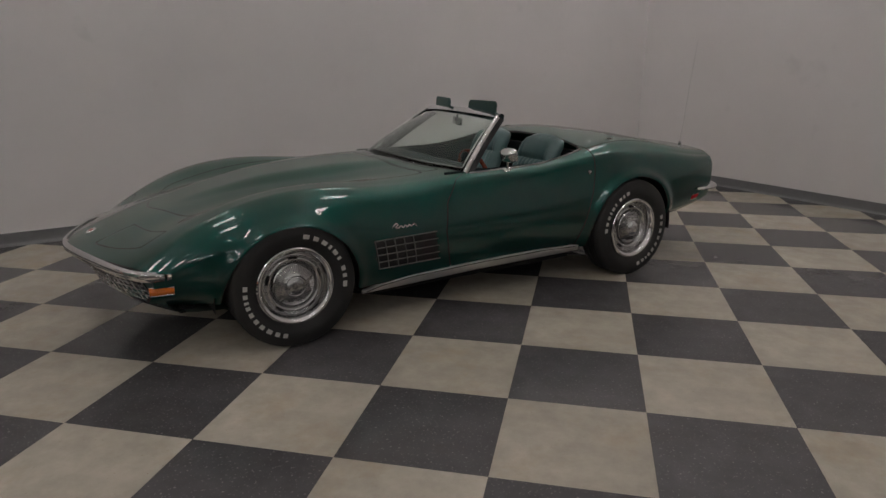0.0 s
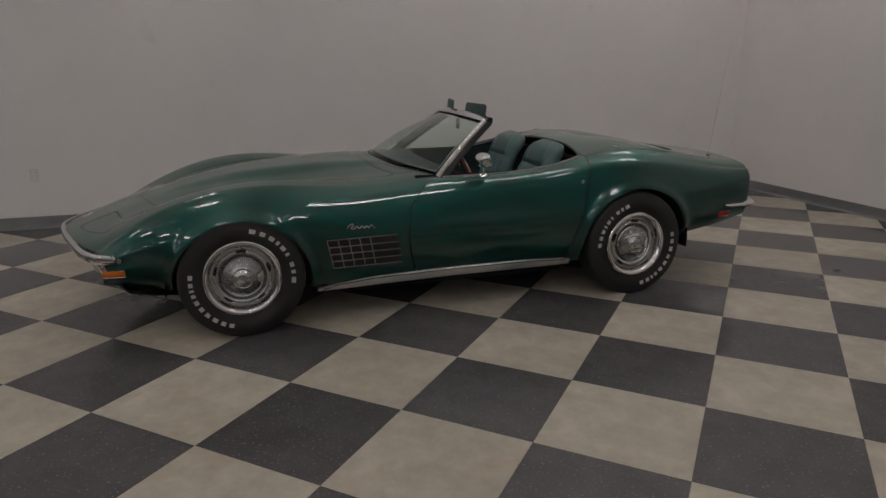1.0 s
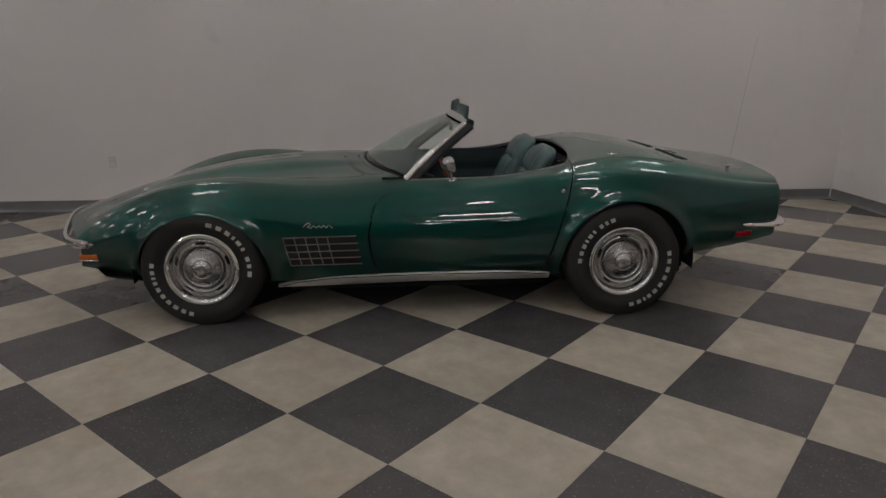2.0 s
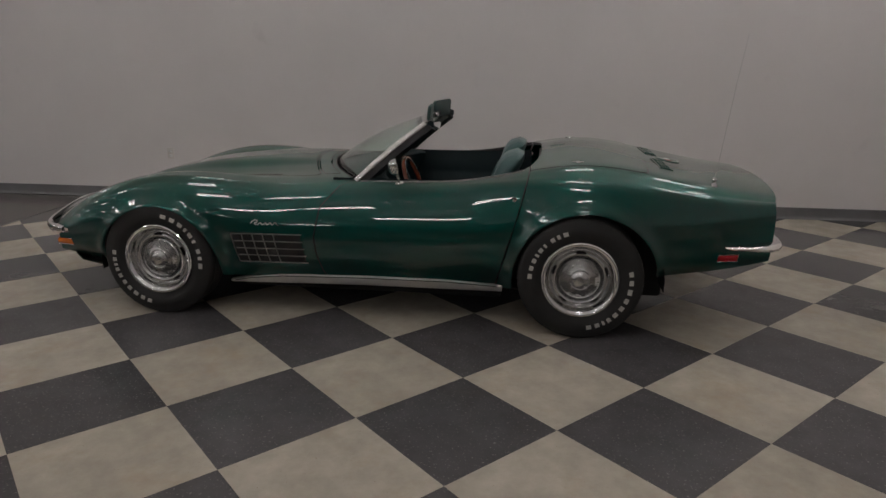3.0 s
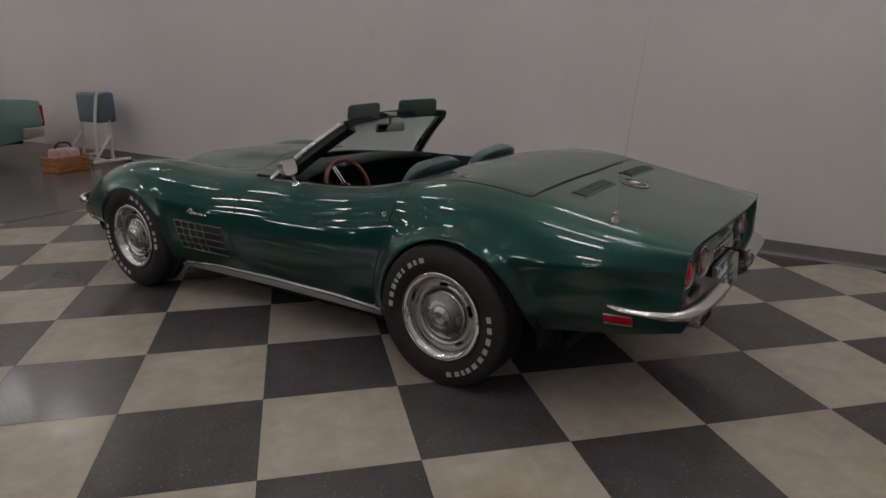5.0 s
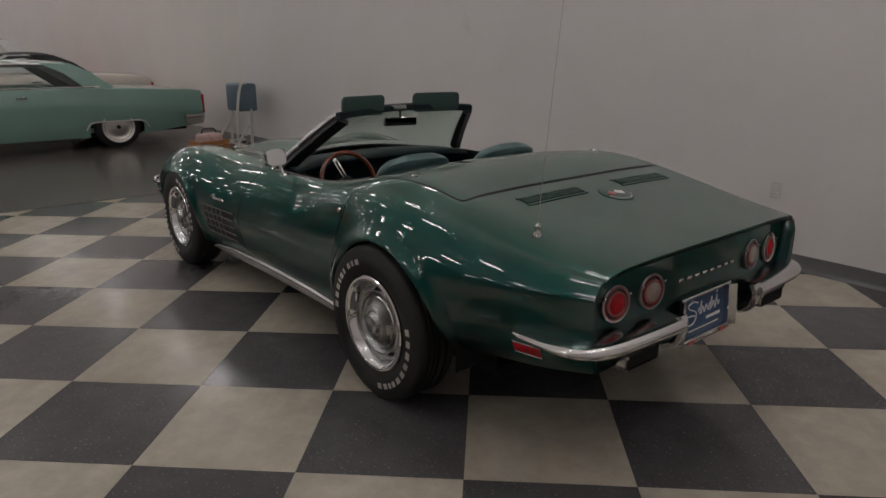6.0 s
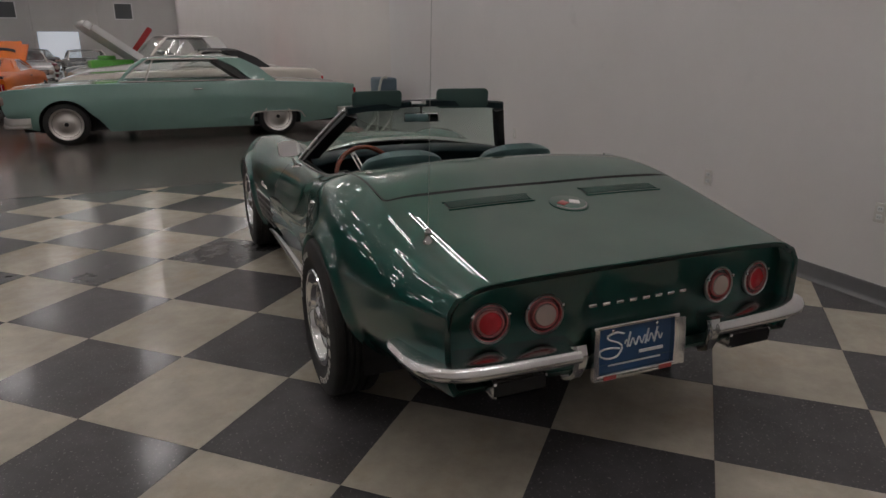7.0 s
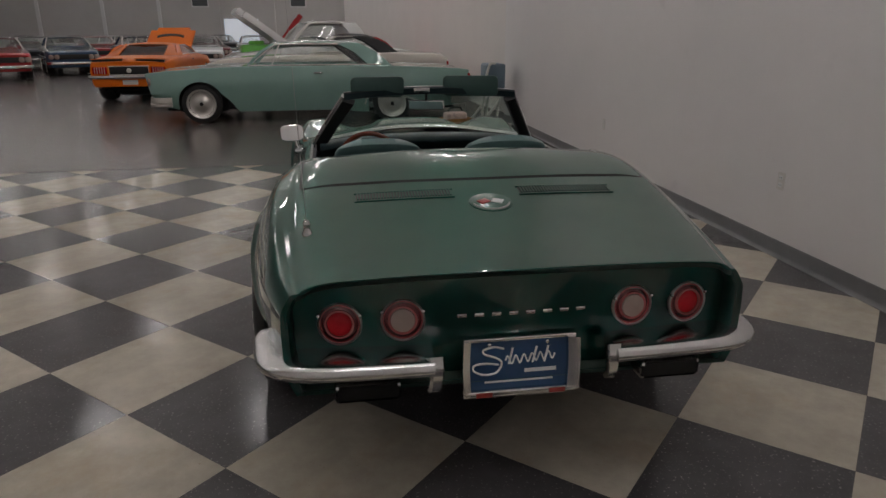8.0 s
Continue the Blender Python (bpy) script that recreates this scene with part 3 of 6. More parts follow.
shell = grid_shell(dome_relief(BODY.copy()))
shell = shell.keep(arch_field(shell.v))
shell = shell.keep(-cockpit_field(shell.v))
door_left, shell = shell.split(door_field(1), 0.0042)
door_right, shell = shell.split(door_field(-1), 0.0042)
hood, shell = shell.split(hood_field, 0.0036)
wiper_door, shell = shell.split(wiper_door_field, 0.0040)
flap_l, shell = shell.split(lamp_door_field(1), 0.0036)
flap_r, shell = shell.split(lamp_door_field(-1), 0.0036)
tonneau, shell = shell.split(tonneau_field, 0.0042)
# the lid stands a little proud at its rear edge
tonneau.v[:, 2] += 0.006 * np.clip((-1.10 - tonneau.v[:, 0]) / 0.40, 0, 1) * np.clip((0.665 - np.abs(tonneau.v[:, 1])) / 0.12, 0, 1)
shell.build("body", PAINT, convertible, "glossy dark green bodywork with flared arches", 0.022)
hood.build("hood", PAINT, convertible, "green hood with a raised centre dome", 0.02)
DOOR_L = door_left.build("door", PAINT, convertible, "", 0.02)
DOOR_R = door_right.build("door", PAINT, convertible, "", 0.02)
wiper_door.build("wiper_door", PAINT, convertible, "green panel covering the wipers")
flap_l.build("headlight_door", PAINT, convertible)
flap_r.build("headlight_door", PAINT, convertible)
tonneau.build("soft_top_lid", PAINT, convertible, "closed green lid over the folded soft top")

# dark pan, wheel wells and bulkheads under the panels
bm = bmesh.new()
box(bm, (-1.72, -0.58, 0.165), (1.55, 0.58, 0.23), 0.02)
box(bm, (-0.80, -0.70, 0.150), (0.78, 0.70, 0.235), 0.02)
part("floor_pan", bm, UNDER, convertible, "black floor pan", smooth=False)
for cu, cz, r in ARCHES:
    for sgn in (-1, 1):
        bm = bmesh.new()
        box(bm, (cu - r - 0.05, sgn * 0.60 - 0.01, 0.22), (cu + r + 0.05, sgn * 0.60 + 0.01, 0.62), 0.0)
        pts = [(cu + (r + 0.035) * math.cos(a), cz + (r + 0.035) * math.sin(a)) for a in np.linspace(-0.1, math.pi + 0.1, 22)]
        lo, hi = sorted((sgn * 0.60, sgn * 0.80))
        va = [bm.verts.new((x, lo, min(z, 0.93))) for x, z in pts]
        vb = [bm.verts.new((x, hi, min(z, 0.93))) for x, z in pts]
        for i in range(len(pts) - 1):
            bm.faces.new((va[i], va[i + 1], vb[i + 1], vb[i]))
        part("wheel_well", bm, UNDER, convertible, "black wheel well", smooth=False)
for lo, hi in (((0.42, -0.6, 0.22), (0.46, 0.6, 0.78)), ((-1.05, -0.62, 0.22), (-1.02, 0.62, 0.86))):
    bm = bmesh.new()
    box(bm, lo, hi, 0.0)
    part("bulkhead", bm, UNDER, convertible, "", smooth=False)
bm = bmesh.new()
box(bm, (-2.12, -0.60, 0.40), (-1.72, 0.60, 0.50), 0.01)
box(bm, (-1.80, -0.60, 0.31), (-1.70, 0.60, 0.46), 0.01)
part("rear_pan", bm, UNDER, convertible, "", smooth=False)
bm = bmesh.new()
for u in (1.235, -1.235):
    tube(bm, [(u, -0.72, 0.32), (u, 0.72, 0.32)], 0.045, 10)
for sgn in (-1, 1):
    tube(bm, smooth_path([(1.0, sgn * 0.30, 0.20), (0.2, sgn * 0.34, 0.17), (-0.9, sgn * 0.36, 0.20), (-1.6, sgn * 0.46, 0.27), (-2.1, sgn * 0.47, 0.44)]), 0.028, 10)
    box(bm, (1.72, sgn * 0.64 - 0.03, 0.235), (1.80, sgn * 0.64 + 0.03, 0.30), 0.006)
part("exhaust_and_axles", bm, UNDER, convertible, "black axles and exhaust pipes")


# wheels
def build_wheel():
    """Steel wheel with trim ring, slotted disc and ribbed cap; hub face towards +y, axle at the origin."""
    hub = new("wheel")
    R = 0.342
    bm = bmesh.new()
    prof = [(0.196, 0.072), (0.204, 0.088), (0.214, 0.092), (0.240, 0.107), (0.258, 0.1125), (0.275, 0.1140), (0.290, 0.1125), (0.303, 0.108),
            (0.322, 0.1035), (0.333, 0.098), (0.339, 0.089), (R, 0.076)]
    for g in (0.052, 0.026, 0.0):
        prof += [(R + 0.0005, g + 0.011), (R - 0.008, g + 0.008), (R - 0.008, g - 0.002), (R + 0.0005, g - 0.005)]
    prof += [(R, -0.03), (R - 0.008, -0.033), (R - 0.008, -0.041), (R, -0.044), (R, -0.075), (0.3345, -0.09), (0.318, -0.106), (0.280, -0.118), (0.240, -0.112), (0.196, -0.085)]
    lathe(bm, [(r, h * 0.94) for r, h in prof], 96)
    # shoulder blocks
    for k in range(72):
        a = 2 * math.pi * k / 72
        m = pose(0, 0, 0, 0, -math.degrees(a), 0)
        box(bm, (R - 0.014, 0.050, -0.0085), (R + 0.0004, 0.069, 0.0085), 0.0, m=m @ pose(0, 0, 0, 0, 0, 3))
    tyre = part("tyre", bm, RUBBER, hub, "black radial tyre with raised white lettering")
    tyre.parent = hub
    bm = bmesh.new()
    lathe(bm, [(0.206, 0.080), (0.2125, 0.088), (0.2125, 0.096), (0.207, 0.101), (0.198, 0.101), (0.190, 0.097), (0.183, 0.088), (0.177, 0.074), (0.172, 0.060), (0.168, 0.050)], 96)
    part("trim_ring", bm, CHROME, hub, "polished chrome trim ring")
    # slotted disc
    ra = np.linspace(0.060, 0.170, 24)
    an = np.linspace(0, 2 * math.pi, 241)
    h = np.interp(ra, [0.06, 0.100, 0.115, 0.124, 0.134, 0.148, 0.158, 0.164, 0.170], [0.040, 0.044, 0.044, 0.054, 0.068, 0.070, 0.060, 0.053, 0.054])
    P = np.array([[(r * math.cos(a), hh, r * math.sin(a)) for a in an] for r, hh in zip(ra, h)])
    disc = grid_shell(P[:, ::-1])

    def slot(p):
        r, a = np.hypot(p[:, 0], p[:, 2]), np.degrees(np.arctan2(p[:, 2], p[:, 0]))
        da = (a - 90 + 36) % 72 - 36
        arc = np.radians(da) * 0.150
        return np.hypot(np.maximum(np.abs(arc) - 0.019, 0), r - 0.151) - 0.0092

    disc = disc.keep(slot(disc.v))
    disc.build("wheel_disc", SILVER, hub, "silver slotted steel disc", 0.008)
    bm = bmesh.new()
    lathe(bm, [(0.198, 0.080), (0.186, 0.02), (0.182, -0.08), (0.196, -0.088)], 64)
    lathe(bm, [(0.186, 0.018), (0.05, 0.012), (0.0005, 0.012)], 48)
    part("barrel", bm, UNDER, hub, "dark inner rim")
    bm = bmesh.new()
    lathe(bm, [(0.115, 0.046), (0.113, 0.056), (0.106, 0.062), (0.066, 0.082), (0.056, 0.086)], 64)
    cap = part("centre_cap", bm, BLACK, hub, "black-backed ribbed centre cap")
    bm = bmesh.new()
    lathe(bm, [(0.058, 0.085), (0.056, 0.090), (0.051, 0.088), (0.046, 0.091), (0.042, 0.098), (0.036, 0.103), (0.020, 0.106), (0.0005, 0.1065)], 64)
    part("cap_dome", bm, SILVER, cap, "chrome dome")
    bm = bmesh.new()
    lathe(bm, [(0.117, 0.048), (0.1165, 0.060), (0.111, 0.065), (0.106, 0.062)], 64)
    part("cap_rim", bm, CHROME_WORN, cap, "chrome rim")
    bm = bmesh.new()
    for k in range(60):
        m = pose(0, 0, 0, 0, -6.0 * k, 0)
        box(bm, (0.0, -0.002, -0.0019), (0.054, 0.0055, 0.0019), 0.0, m=m @ pose(0.0575, 0.0856, 0, 0, 0, -26.5))
    part("cap_rib", bm, STEEL, hub, "ring of fine cooling ribs", smooth=False)
    return hub


def tyre_letters(hub, spans):
    """White raised letters on the sidewall, as plain bars of their size: (start, end, widths) in degrees seen from outside."""
    for start, end, widths in spans:
        total = sum(widths)
        a = start
        for w in widths:
            step = (end - start) * w / total
            a0, a1 = a + step * 0.22, a + step * 0.78
            a += step
            if w < 0.5:
                continue
            bm = bmesh.new()
            lo, hi = 0.2610, 0.2840
            ring = []
            for t in np.linspace(a0, a1, 3):
                c, sn = math.cos(math.radians(t)), math.sin(math.radians(t))
                ring.append([bm.verts.new((-r * c, y, r * sn)) for r, y in ((lo, 0.1025), (lo, 0.1084), (hi, 0.1079), (hi, 0.1020))])
            for p, q in zip(ring, ring[1:]):
                for j in range(3):
                    bm.faces.new((p[j], p[j + 1], q[j + 1], q[j]))
            bm.faces.new(ring[0]), bm.faces.new(ring[-1][::-1])
            bmesh.ops.recalc_face_normals(bm, faces=bm.faces)
            part("letter_bar", bm, LETTER, hub, "", smooth=False)


WHEEL = build_wheel()
WIDE = (1, 1, 1.15, 1, 1, 1, 0.8, 0.55, 0.9, 1)
SHORT = (1.1, 1, 1, 0.55, 1, 0.55, 0.45, 0.9, 0.7, 1.1)
for k, (u, y, turn, spin) in enumerate(((1.238, 0.766, 0, 1), (-1.232, 0.782, 0, 2), (1.238, -0.766, 180, 1), (-1.232, -0.782, 180, 2))):
    w = WHEEL if k == 0 else copy_thing(WHEEL, Matrix())
    if k == 0:
        w.parent = convertible
    w.matrix_basis = pose(u, y, 0.3405, 0, 0, turn)
    w.parent = convertible
for w, spans in zip([o for o in convertible.children if o.name.startswith("wheel")],
                    (((82, -12, SHORT), (258, 168, WIDE)), ((182, 104, SHORT), (16, -82, WIDE)), ((100, 20, SHORT), (260, 170, WIDE)), ((180, 100, SHORT), (10, -80, WIDE)))):
    # as seen from outside, degrees run anticlockwise from the rear
    tyre_letters(w, spans)

# windshield: glass between the cowl and the header, and its frame
BASE_PTS = [(float(screen_base(a * 0.67)) - 0.004, a * 0.672, None) for a in np.linspace(-1, 1, 33)]
BASE_PTS = [Vector((u, y, top_z(u + 0.02, y * 0.99) - 0.004)) for u, y, _ in BASE_PTS]
HEAD_PTS = [Vector((-0.256 - 0.064 * a * a, 0.014 + a * 0.468, 1.150 - 0.022 * a * a)) for a in np.linspace(-1, 1, 33)]
P = np.array([[BASE_PTS[i].lerp(HEAD_PTS[i], b) + Vector((0.030, 0, 0.022)) * math.sin(math.pi * b) * (1.0 - 0.75 * ((i - 16) / 16) ** 2) for i in range(33)] for b in np.linspace(0, 1, 13)])
gl = grid_shell(P[::-1]).build("windshield", WINDSHIELD, convertible, "clear curved windshield glass", 0.005)
mod = gl.modifiers.new("thick", "SOLIDIFY")
mod.thickness, mod.offset = 0.005, -1
gl.visible_shadow = False
for i, sgn in ((0, -1), (32, 1)):
    col = [Vector(P[b][i]) for b in range(13)]
    out = Vector((0.25, sgn * 0.9, 0.35)).normalized()
    bm = bmesh.new()
    sweep(bm, [p + Vector((0.006, 0, 0.004)) for p in col], [(-0.010, -0.013), (0.003, -0.016), (0.010, -0.010), (0.012, 0.005), (0.006, 0.014), (-0.010, 0.012)], out_of=lambda i, d: out)
    part("pillar_trim", bm, STEEL, convertible, "satin chrome pillar moulding")
    bm = bmesh.new()
    sweep(bm, [p + Vector((-0.026, -sgn * 0.008, -0.012)) for p in col], [(-0.054, -0.016), (0.008, -0.023), (0.013, -0.014), (0.011, 0.016), (0.004, 0.022), (-0.050, 0.014)], out_of=lambda i, d: out)
    part("windshield_pillar", bm, BLACK, convertible, "dark windshield pillar")
bm = bmesh.new()
sweep(bm, [p + Vector((-0.024, 0, 0.002)) for p in HEAD_PTS], [(-0.022, -0.020), (0.006, -0.024), (0.018, -0.008), (0.016, 0.012), (-0.006, 0.019), (-0.022, 0.010)], out_of=lambda i, d: (1, 0, 0))
part("header_rail", bm, VINYL_DARK, convertible, "dark header rail with top latches")
bm = bmesh.new()
sweep(bm, [p + Vector((-0.004, 0, 0.010)) for p in HEAD_PTS], [(-0.020, 0.004), (0.012, -0.014), (0.022, -0.012), (0.022, -0.004), (-0.016, 0.014)], out_of=lambda i, d: (1, 0, 0))
part("header_trim", bm, CHROME, convertible, "chrome moulding along the header")
bm = bmesh.new()
tube(bm, [p + Vector((0.004, 0, 0.004)) for p in BASE_PTS[1:-1]], 0.004, 8)
part("windshield_seal", bm, BLACK, convertible)
bm = bmesh.new()
box(bm, (-0.330, 0.015, 1.140), (-0.285, 0.105, 1.166), 0.006)
part("header_latch", bm, CHROME_WORN, convertible)

for lo, hi, lean, yaw in ((0.155, 0.445, -7, 5), (-0.366, -0.062, -5, -13)):
    bm = bmesh.new()
    hw, r = (hi - lo) / 2, 0.026
    outline = []
    for cy, cz, a0 in ((hw - r, r, -90), (hw - r, 0.110 - r, 0), (-hw + r, 0.110 - r, 90), (-hw + r, r, 180)):
        outline += [(cy + r * math.cos(radians(a0 + k * 15)), cz + r * math.sin(radians(a0 + k * 15))) for k in range(7)]
    skins = []
    for x, k in ((-0.010, 0.90), (-0.0085, 0.965), (-0.004, 1.0), (0.004, 1.0), (0.0085, 0.965), (0.010, 0.90)):
        skins.append([bm.verts.new((x, y - math.copysign(hw * (1 - k) * 0.5, y), 0.055 + (z - 0.055) * (0.5 + k / 2))) for y, z in outline])
    for p, q in zip(skins, skins[1:]):
        for k in range(len(outline)):
            bm.faces.new((p[k], p[(k + 1) % len(outline)], q[(k + 1) % len(outline)], q[k]))
    bm.faces.new(skins[0]), bm.faces.new(skins[-1])
    bmesh.ops.recalc_face_normals(bm, faces=bm.faces)
    v = part("sun_visor", bm, VISOR, convertible, "green vinyl sun visor folded upright")
    v.matrix_basis = pose(-0.308, (lo + hi) / 2, 1.118, 0, lean, yaw)
bm = bmesh.new()
box(bm, (-0.012, -0.10, -0.026), (0.012, 0.10, 0.026), 0.009, 3)
mr = part("rearview_mirror", bm, CHROME_WORN, convertible, "small inside mirror on a stalk")
mr.matrix_basis = pose(-0.285, 0.03, 1.072, 0, -5, -18)
bm = bmesh.new()
box(bm, (-0.0135, -0.094, -0.021), (-0.0125, 0.094, 0.021), 0.0)
part("mirror_glass", bm, MIRROR, mr)
bm = bmesh.new()
tube(bm, [(0.0, 0, 0.02), (0.005, 0, 0.06)], 0.007, 8)
part("stalk", bm, BLACK, mr)

# outside mirror on the driver's door
def oval(bm, rings, steps=40):
    """Rounded-rectangle rings of (half width, half height, x), skinned."""
    made = []
    for w, h, x in rings:
        ring = []
        for k in range(steps):
            a = 2 * math.pi * k / steps
            c, s = math.cos(a), math.sin(a)
            ring.append(bm.verts.new((x, w * math.copysign(abs(c) ** 0.5, c), h * math.copysign(abs(s) ** 0.5, s))))
        made.append(ring)
    for p, q in zip(made, made[1:]):
        for k in range(steps):
            bm.faces.new((p[k], p[(k + 1) % steps], q[(k + 1) % steps], q[k]))
    return made


bm = bmesh.new()
rings = oval(bm, [(0.020, 0.014, 0.056), (0.046, 0.032, 0.050), (0.062, 0.044, 0.034), (0.069, 0.049, 0.010), (0.070, 0.050, 0.0), (0.066, 0.046, -0.001)])
bm.faces.new(rings[0])
bmesh.ops.recalc_face_normals(bm, faces=bm.faces)
sm = part("side_mirror", bm, CHROME, convertible, "chrome door mirror on a short stalk")
sm.matrix_basis = pose(-0.205, 0.776, 0.922, 0, 12, 12) @ Matrix.Scale(0.9, 4)
bm = bmesh.new()
rings = oval(bm, [(0.0665, 0.0465, 0.0005), (0.030, 0.020, 0.0005)])
bm.faces.new(rings[-1])
bmesh.ops.recalc_face_normals(bm, faces=bm.faces)
part("mirror_glass", bm, MIRROR, sm)
bm = bmesh.new()
tube(bm, smooth_path([(0.012, -0.016, -0.03), (0.012, -0.022, -0.062), (0.010, -0.036, -0.104)], 5), [0.010] * 5 + [0.009] * 5 + [0.013], 12)
lathe(bm, [(0.0005, -0.094), (0.020, -0.096), (0.029, -0.104), (0.031, -0.114)], 24, axis="z", centre=(0.010, -0.036, 0))
part("stalk", bm, CHROME, sm)

# cockpit
bm = bmesh.new()
box(bm, (-1.02, -0.66, 0.226), (0.44, 0.66, 0.245), 0.0)
box(bm, (-1.0, -0.10, 0.24), (0.20, 0.12, 0.46), 0.03)
box(bm, (-1.015, -0.64, 0.24), (-0.985, 0.64, 0.86), 0.0)
part("cockpit_tub", bm, CARPET, convertible, "dark carpeted floor and console", smooth=False)
for sgn in (1, -1):
    us = np.linspace(-0.93, 0.20, 30)
    zs = np.linspace(0.24, 0.826, 18)
    P = np.array([[(u, sgn * (np.interp(u, [-0.93, -0.5, 0.2], [0.612, 0.630, 0.640]) + 0.022 * max(0, (z - 0.70) / 0.12) ** 1.5 - 0.030 * math.exp(-((z - 0.60) / 0.03) ** 2)), z + 0.02 * max(0.0, -0.6 - u) * 3) for z in zs] for u in us])
    grid_shell(P if sgn < 0 else P[::-1]).build("door_panel", VINYL_DARK, DOOR_L if sgn > 0 else DOOR_R, "dark green moulded door panel", 0.01)
    edge = [(u, sgn * (np.interp(u, [-0.93, -0.8, -0.5, 0.06], [0.648, 0.660, 0.668, 0.680])), 0) for u in np.linspace(0.03, -0.90, 40)]
    edge = [Vector((u, y, top_z(u, abs(y)) + 0.003)) for u, y, _ in edge]
    bm = bmesh.new()
    sweep(bm, edge, [(-0.006, -0.004), (0.006, -0.004), (0.005, 0.003), (-0.005, 0.003)], out_of=lambda i, d: (0, 1, 0))
    part("window_seal", bm, VENT_METAL, DOOR_L if sgn > 0 else DOOR_R, "dull metal window slot moulding")
    bm = bmesh.new()
    lathe(bm, [(0.0005, 0.012), (0.012, 0.011), (0.0135, 0.0)], 20, axis="y", centre=(-0.86, side_y(-0.86, 0.76) - 0.003, 0.76))
    for v in bm.verts:
        v.co.y *= sgn
    bmesh.ops.recalc_face_normals(bm, faces=bm.faces)
    part("door_lock", bm, CHROME, DOOR_L if sgn > 0 else DOOR_R)

# dash: padded top, brow and face
ys = np.linspace(-0.63, 0.63, 41)
prof = [(0.34, 0.83), (0.20, 0.852), (0.06, 0.862), (0.0, 0.858), (-0.03, 0.842), (-0.035, 0.822), (-0.005, 0.80), (0.03, 0.72), (0.05, 0.60), (0.10, 0.48), (0.16, 0.42)]
P = np.array([[(x - 0.10 * (abs(y) / 0.63) ** 2.2 + (0.012 if abs(y - 0.34) < 0.2 and 2 < i < 8 else 0.0), y, z - 0.028 * (abs(y) / 0.63) ** 3) for i, (x, z) in enumerate(prof)] for y in ys])
grid_shell(P).build("dashboard", VINYL_DARK, convertible, "dark green padded dashboard", 0.01)
for y, r in ((0.43, 0.062), (0.27, 0.062), (0.02, 0.03), (-0.04, 0.03), (0.08, 0.03)):
    z = 0.69 if r > 0.05 else 0.66
    bm = bmesh.new()
    lathe(bm, [(r, 0.03), (r, 0.0), (r - 0.006, -0.002), (r - 0.010, 0.010), (0.0005, 0.012)], 28, axis="x", centre=(0.005 - 0.10 * (abs(y) / 0.63) ** 2.2, y, z))
    part("gauge", bm, BLACK, convertible, "round black gauge")


def build_seat():
    """High-back bucket seat with upright pleats; base middle at the origin."""
    st = new("seat")
    bm = bmesh.new()
    nz, ny = 30, 73
    grids = []
    for face in (1, -1):
        rows = []
        for i in range(nz):
            t = i / (nz - 1)
            top = max(0.0, (t - 0.70) / 0.30)
            half = 0.225 * (1 - 0.07 * t) * (1 - 0.14 * top ** 6)
            row = []
            for j in range(ny):
                a = -1 + 2 * j / (ny - 1)
                edge = (1 - abs(a) ** 3.0) ** 0.5
                cap = max(0.0, 1 - top ** 4.5) ** 0.5
                th = (0.060 + 0.026 * top - 0.016 * math.exp(-((t - 0.72) / 0.018) ** 2)) * edge * cap
                pleat = 0.010 * abs(math.sin(a * 5.0 * math.pi)) ** 0.6 if (face > 0 and abs(a) < 0.70 and 0.10 < t < 0.70) else 0.0
                wing = 0.022 * min(1.0, max(0.0, (abs(a) - 0.60) / 0.12)) * (face > 0) * edge * (1 - top)
                z = 0.10 + 0.605 * (t - 0.06 * top ** 2 * abs(a) ** 3)
                x = -0.27 * t + (th + pleat + wing) * face
                row.append(bm.verts.new((x - 0.22, a * half, z)))
            rows.append(row)
        grids.append(rows)
    for g, flip in zip(grids, (False, True)):
        for i in range(nz - 1):
            for j in range(ny - 1):
                q = (g[i][j], g[i + 1][j], g[i + 1][j + 1], g[i][j + 1])
                bm.faces.new(q[::-1] if not flip else q)
    bmesh.ops.remove_doubles(bm, verts=bm.verts, dist=0.0008)
    bmesh.ops.recalc_face_normals(bm, faces=bm.faces)
    part("backrest", bm, VINYL, st, "green vinyl high backrest with pleats")
    bm = bmesh.new()
    box(bm, (-0.24, -0.235, 0.0), (0.28, 0.235, 0.15), 0.045, 4)
    for v in bm.verts:
        if v.co.z > 0.10 and abs(v.co.y) < 0.15:
            v.co.z += 0.004
        v.co.z += 0.06 * (v.co.x + 0.24)
    part("cushion", bm, VINYL, st, "green vinyl cushion")
    bm = bmesh.new()
    box(bm, (-0.585, -0.045, 0.585), (-0.575, 0.045, 0.60), 0.003)
    part("seat_badge", bm, CHROME_WORN, st)
    return st


SEAT = build_seat()
SEAT.parent = convertible
SEAT.matrix_basis = pose(-0.360, 0.335, 0.272)
seat2 = copy_thing(SEAT, pose(-0.360, -0.290, 0.272))
seat2.parent = convertible

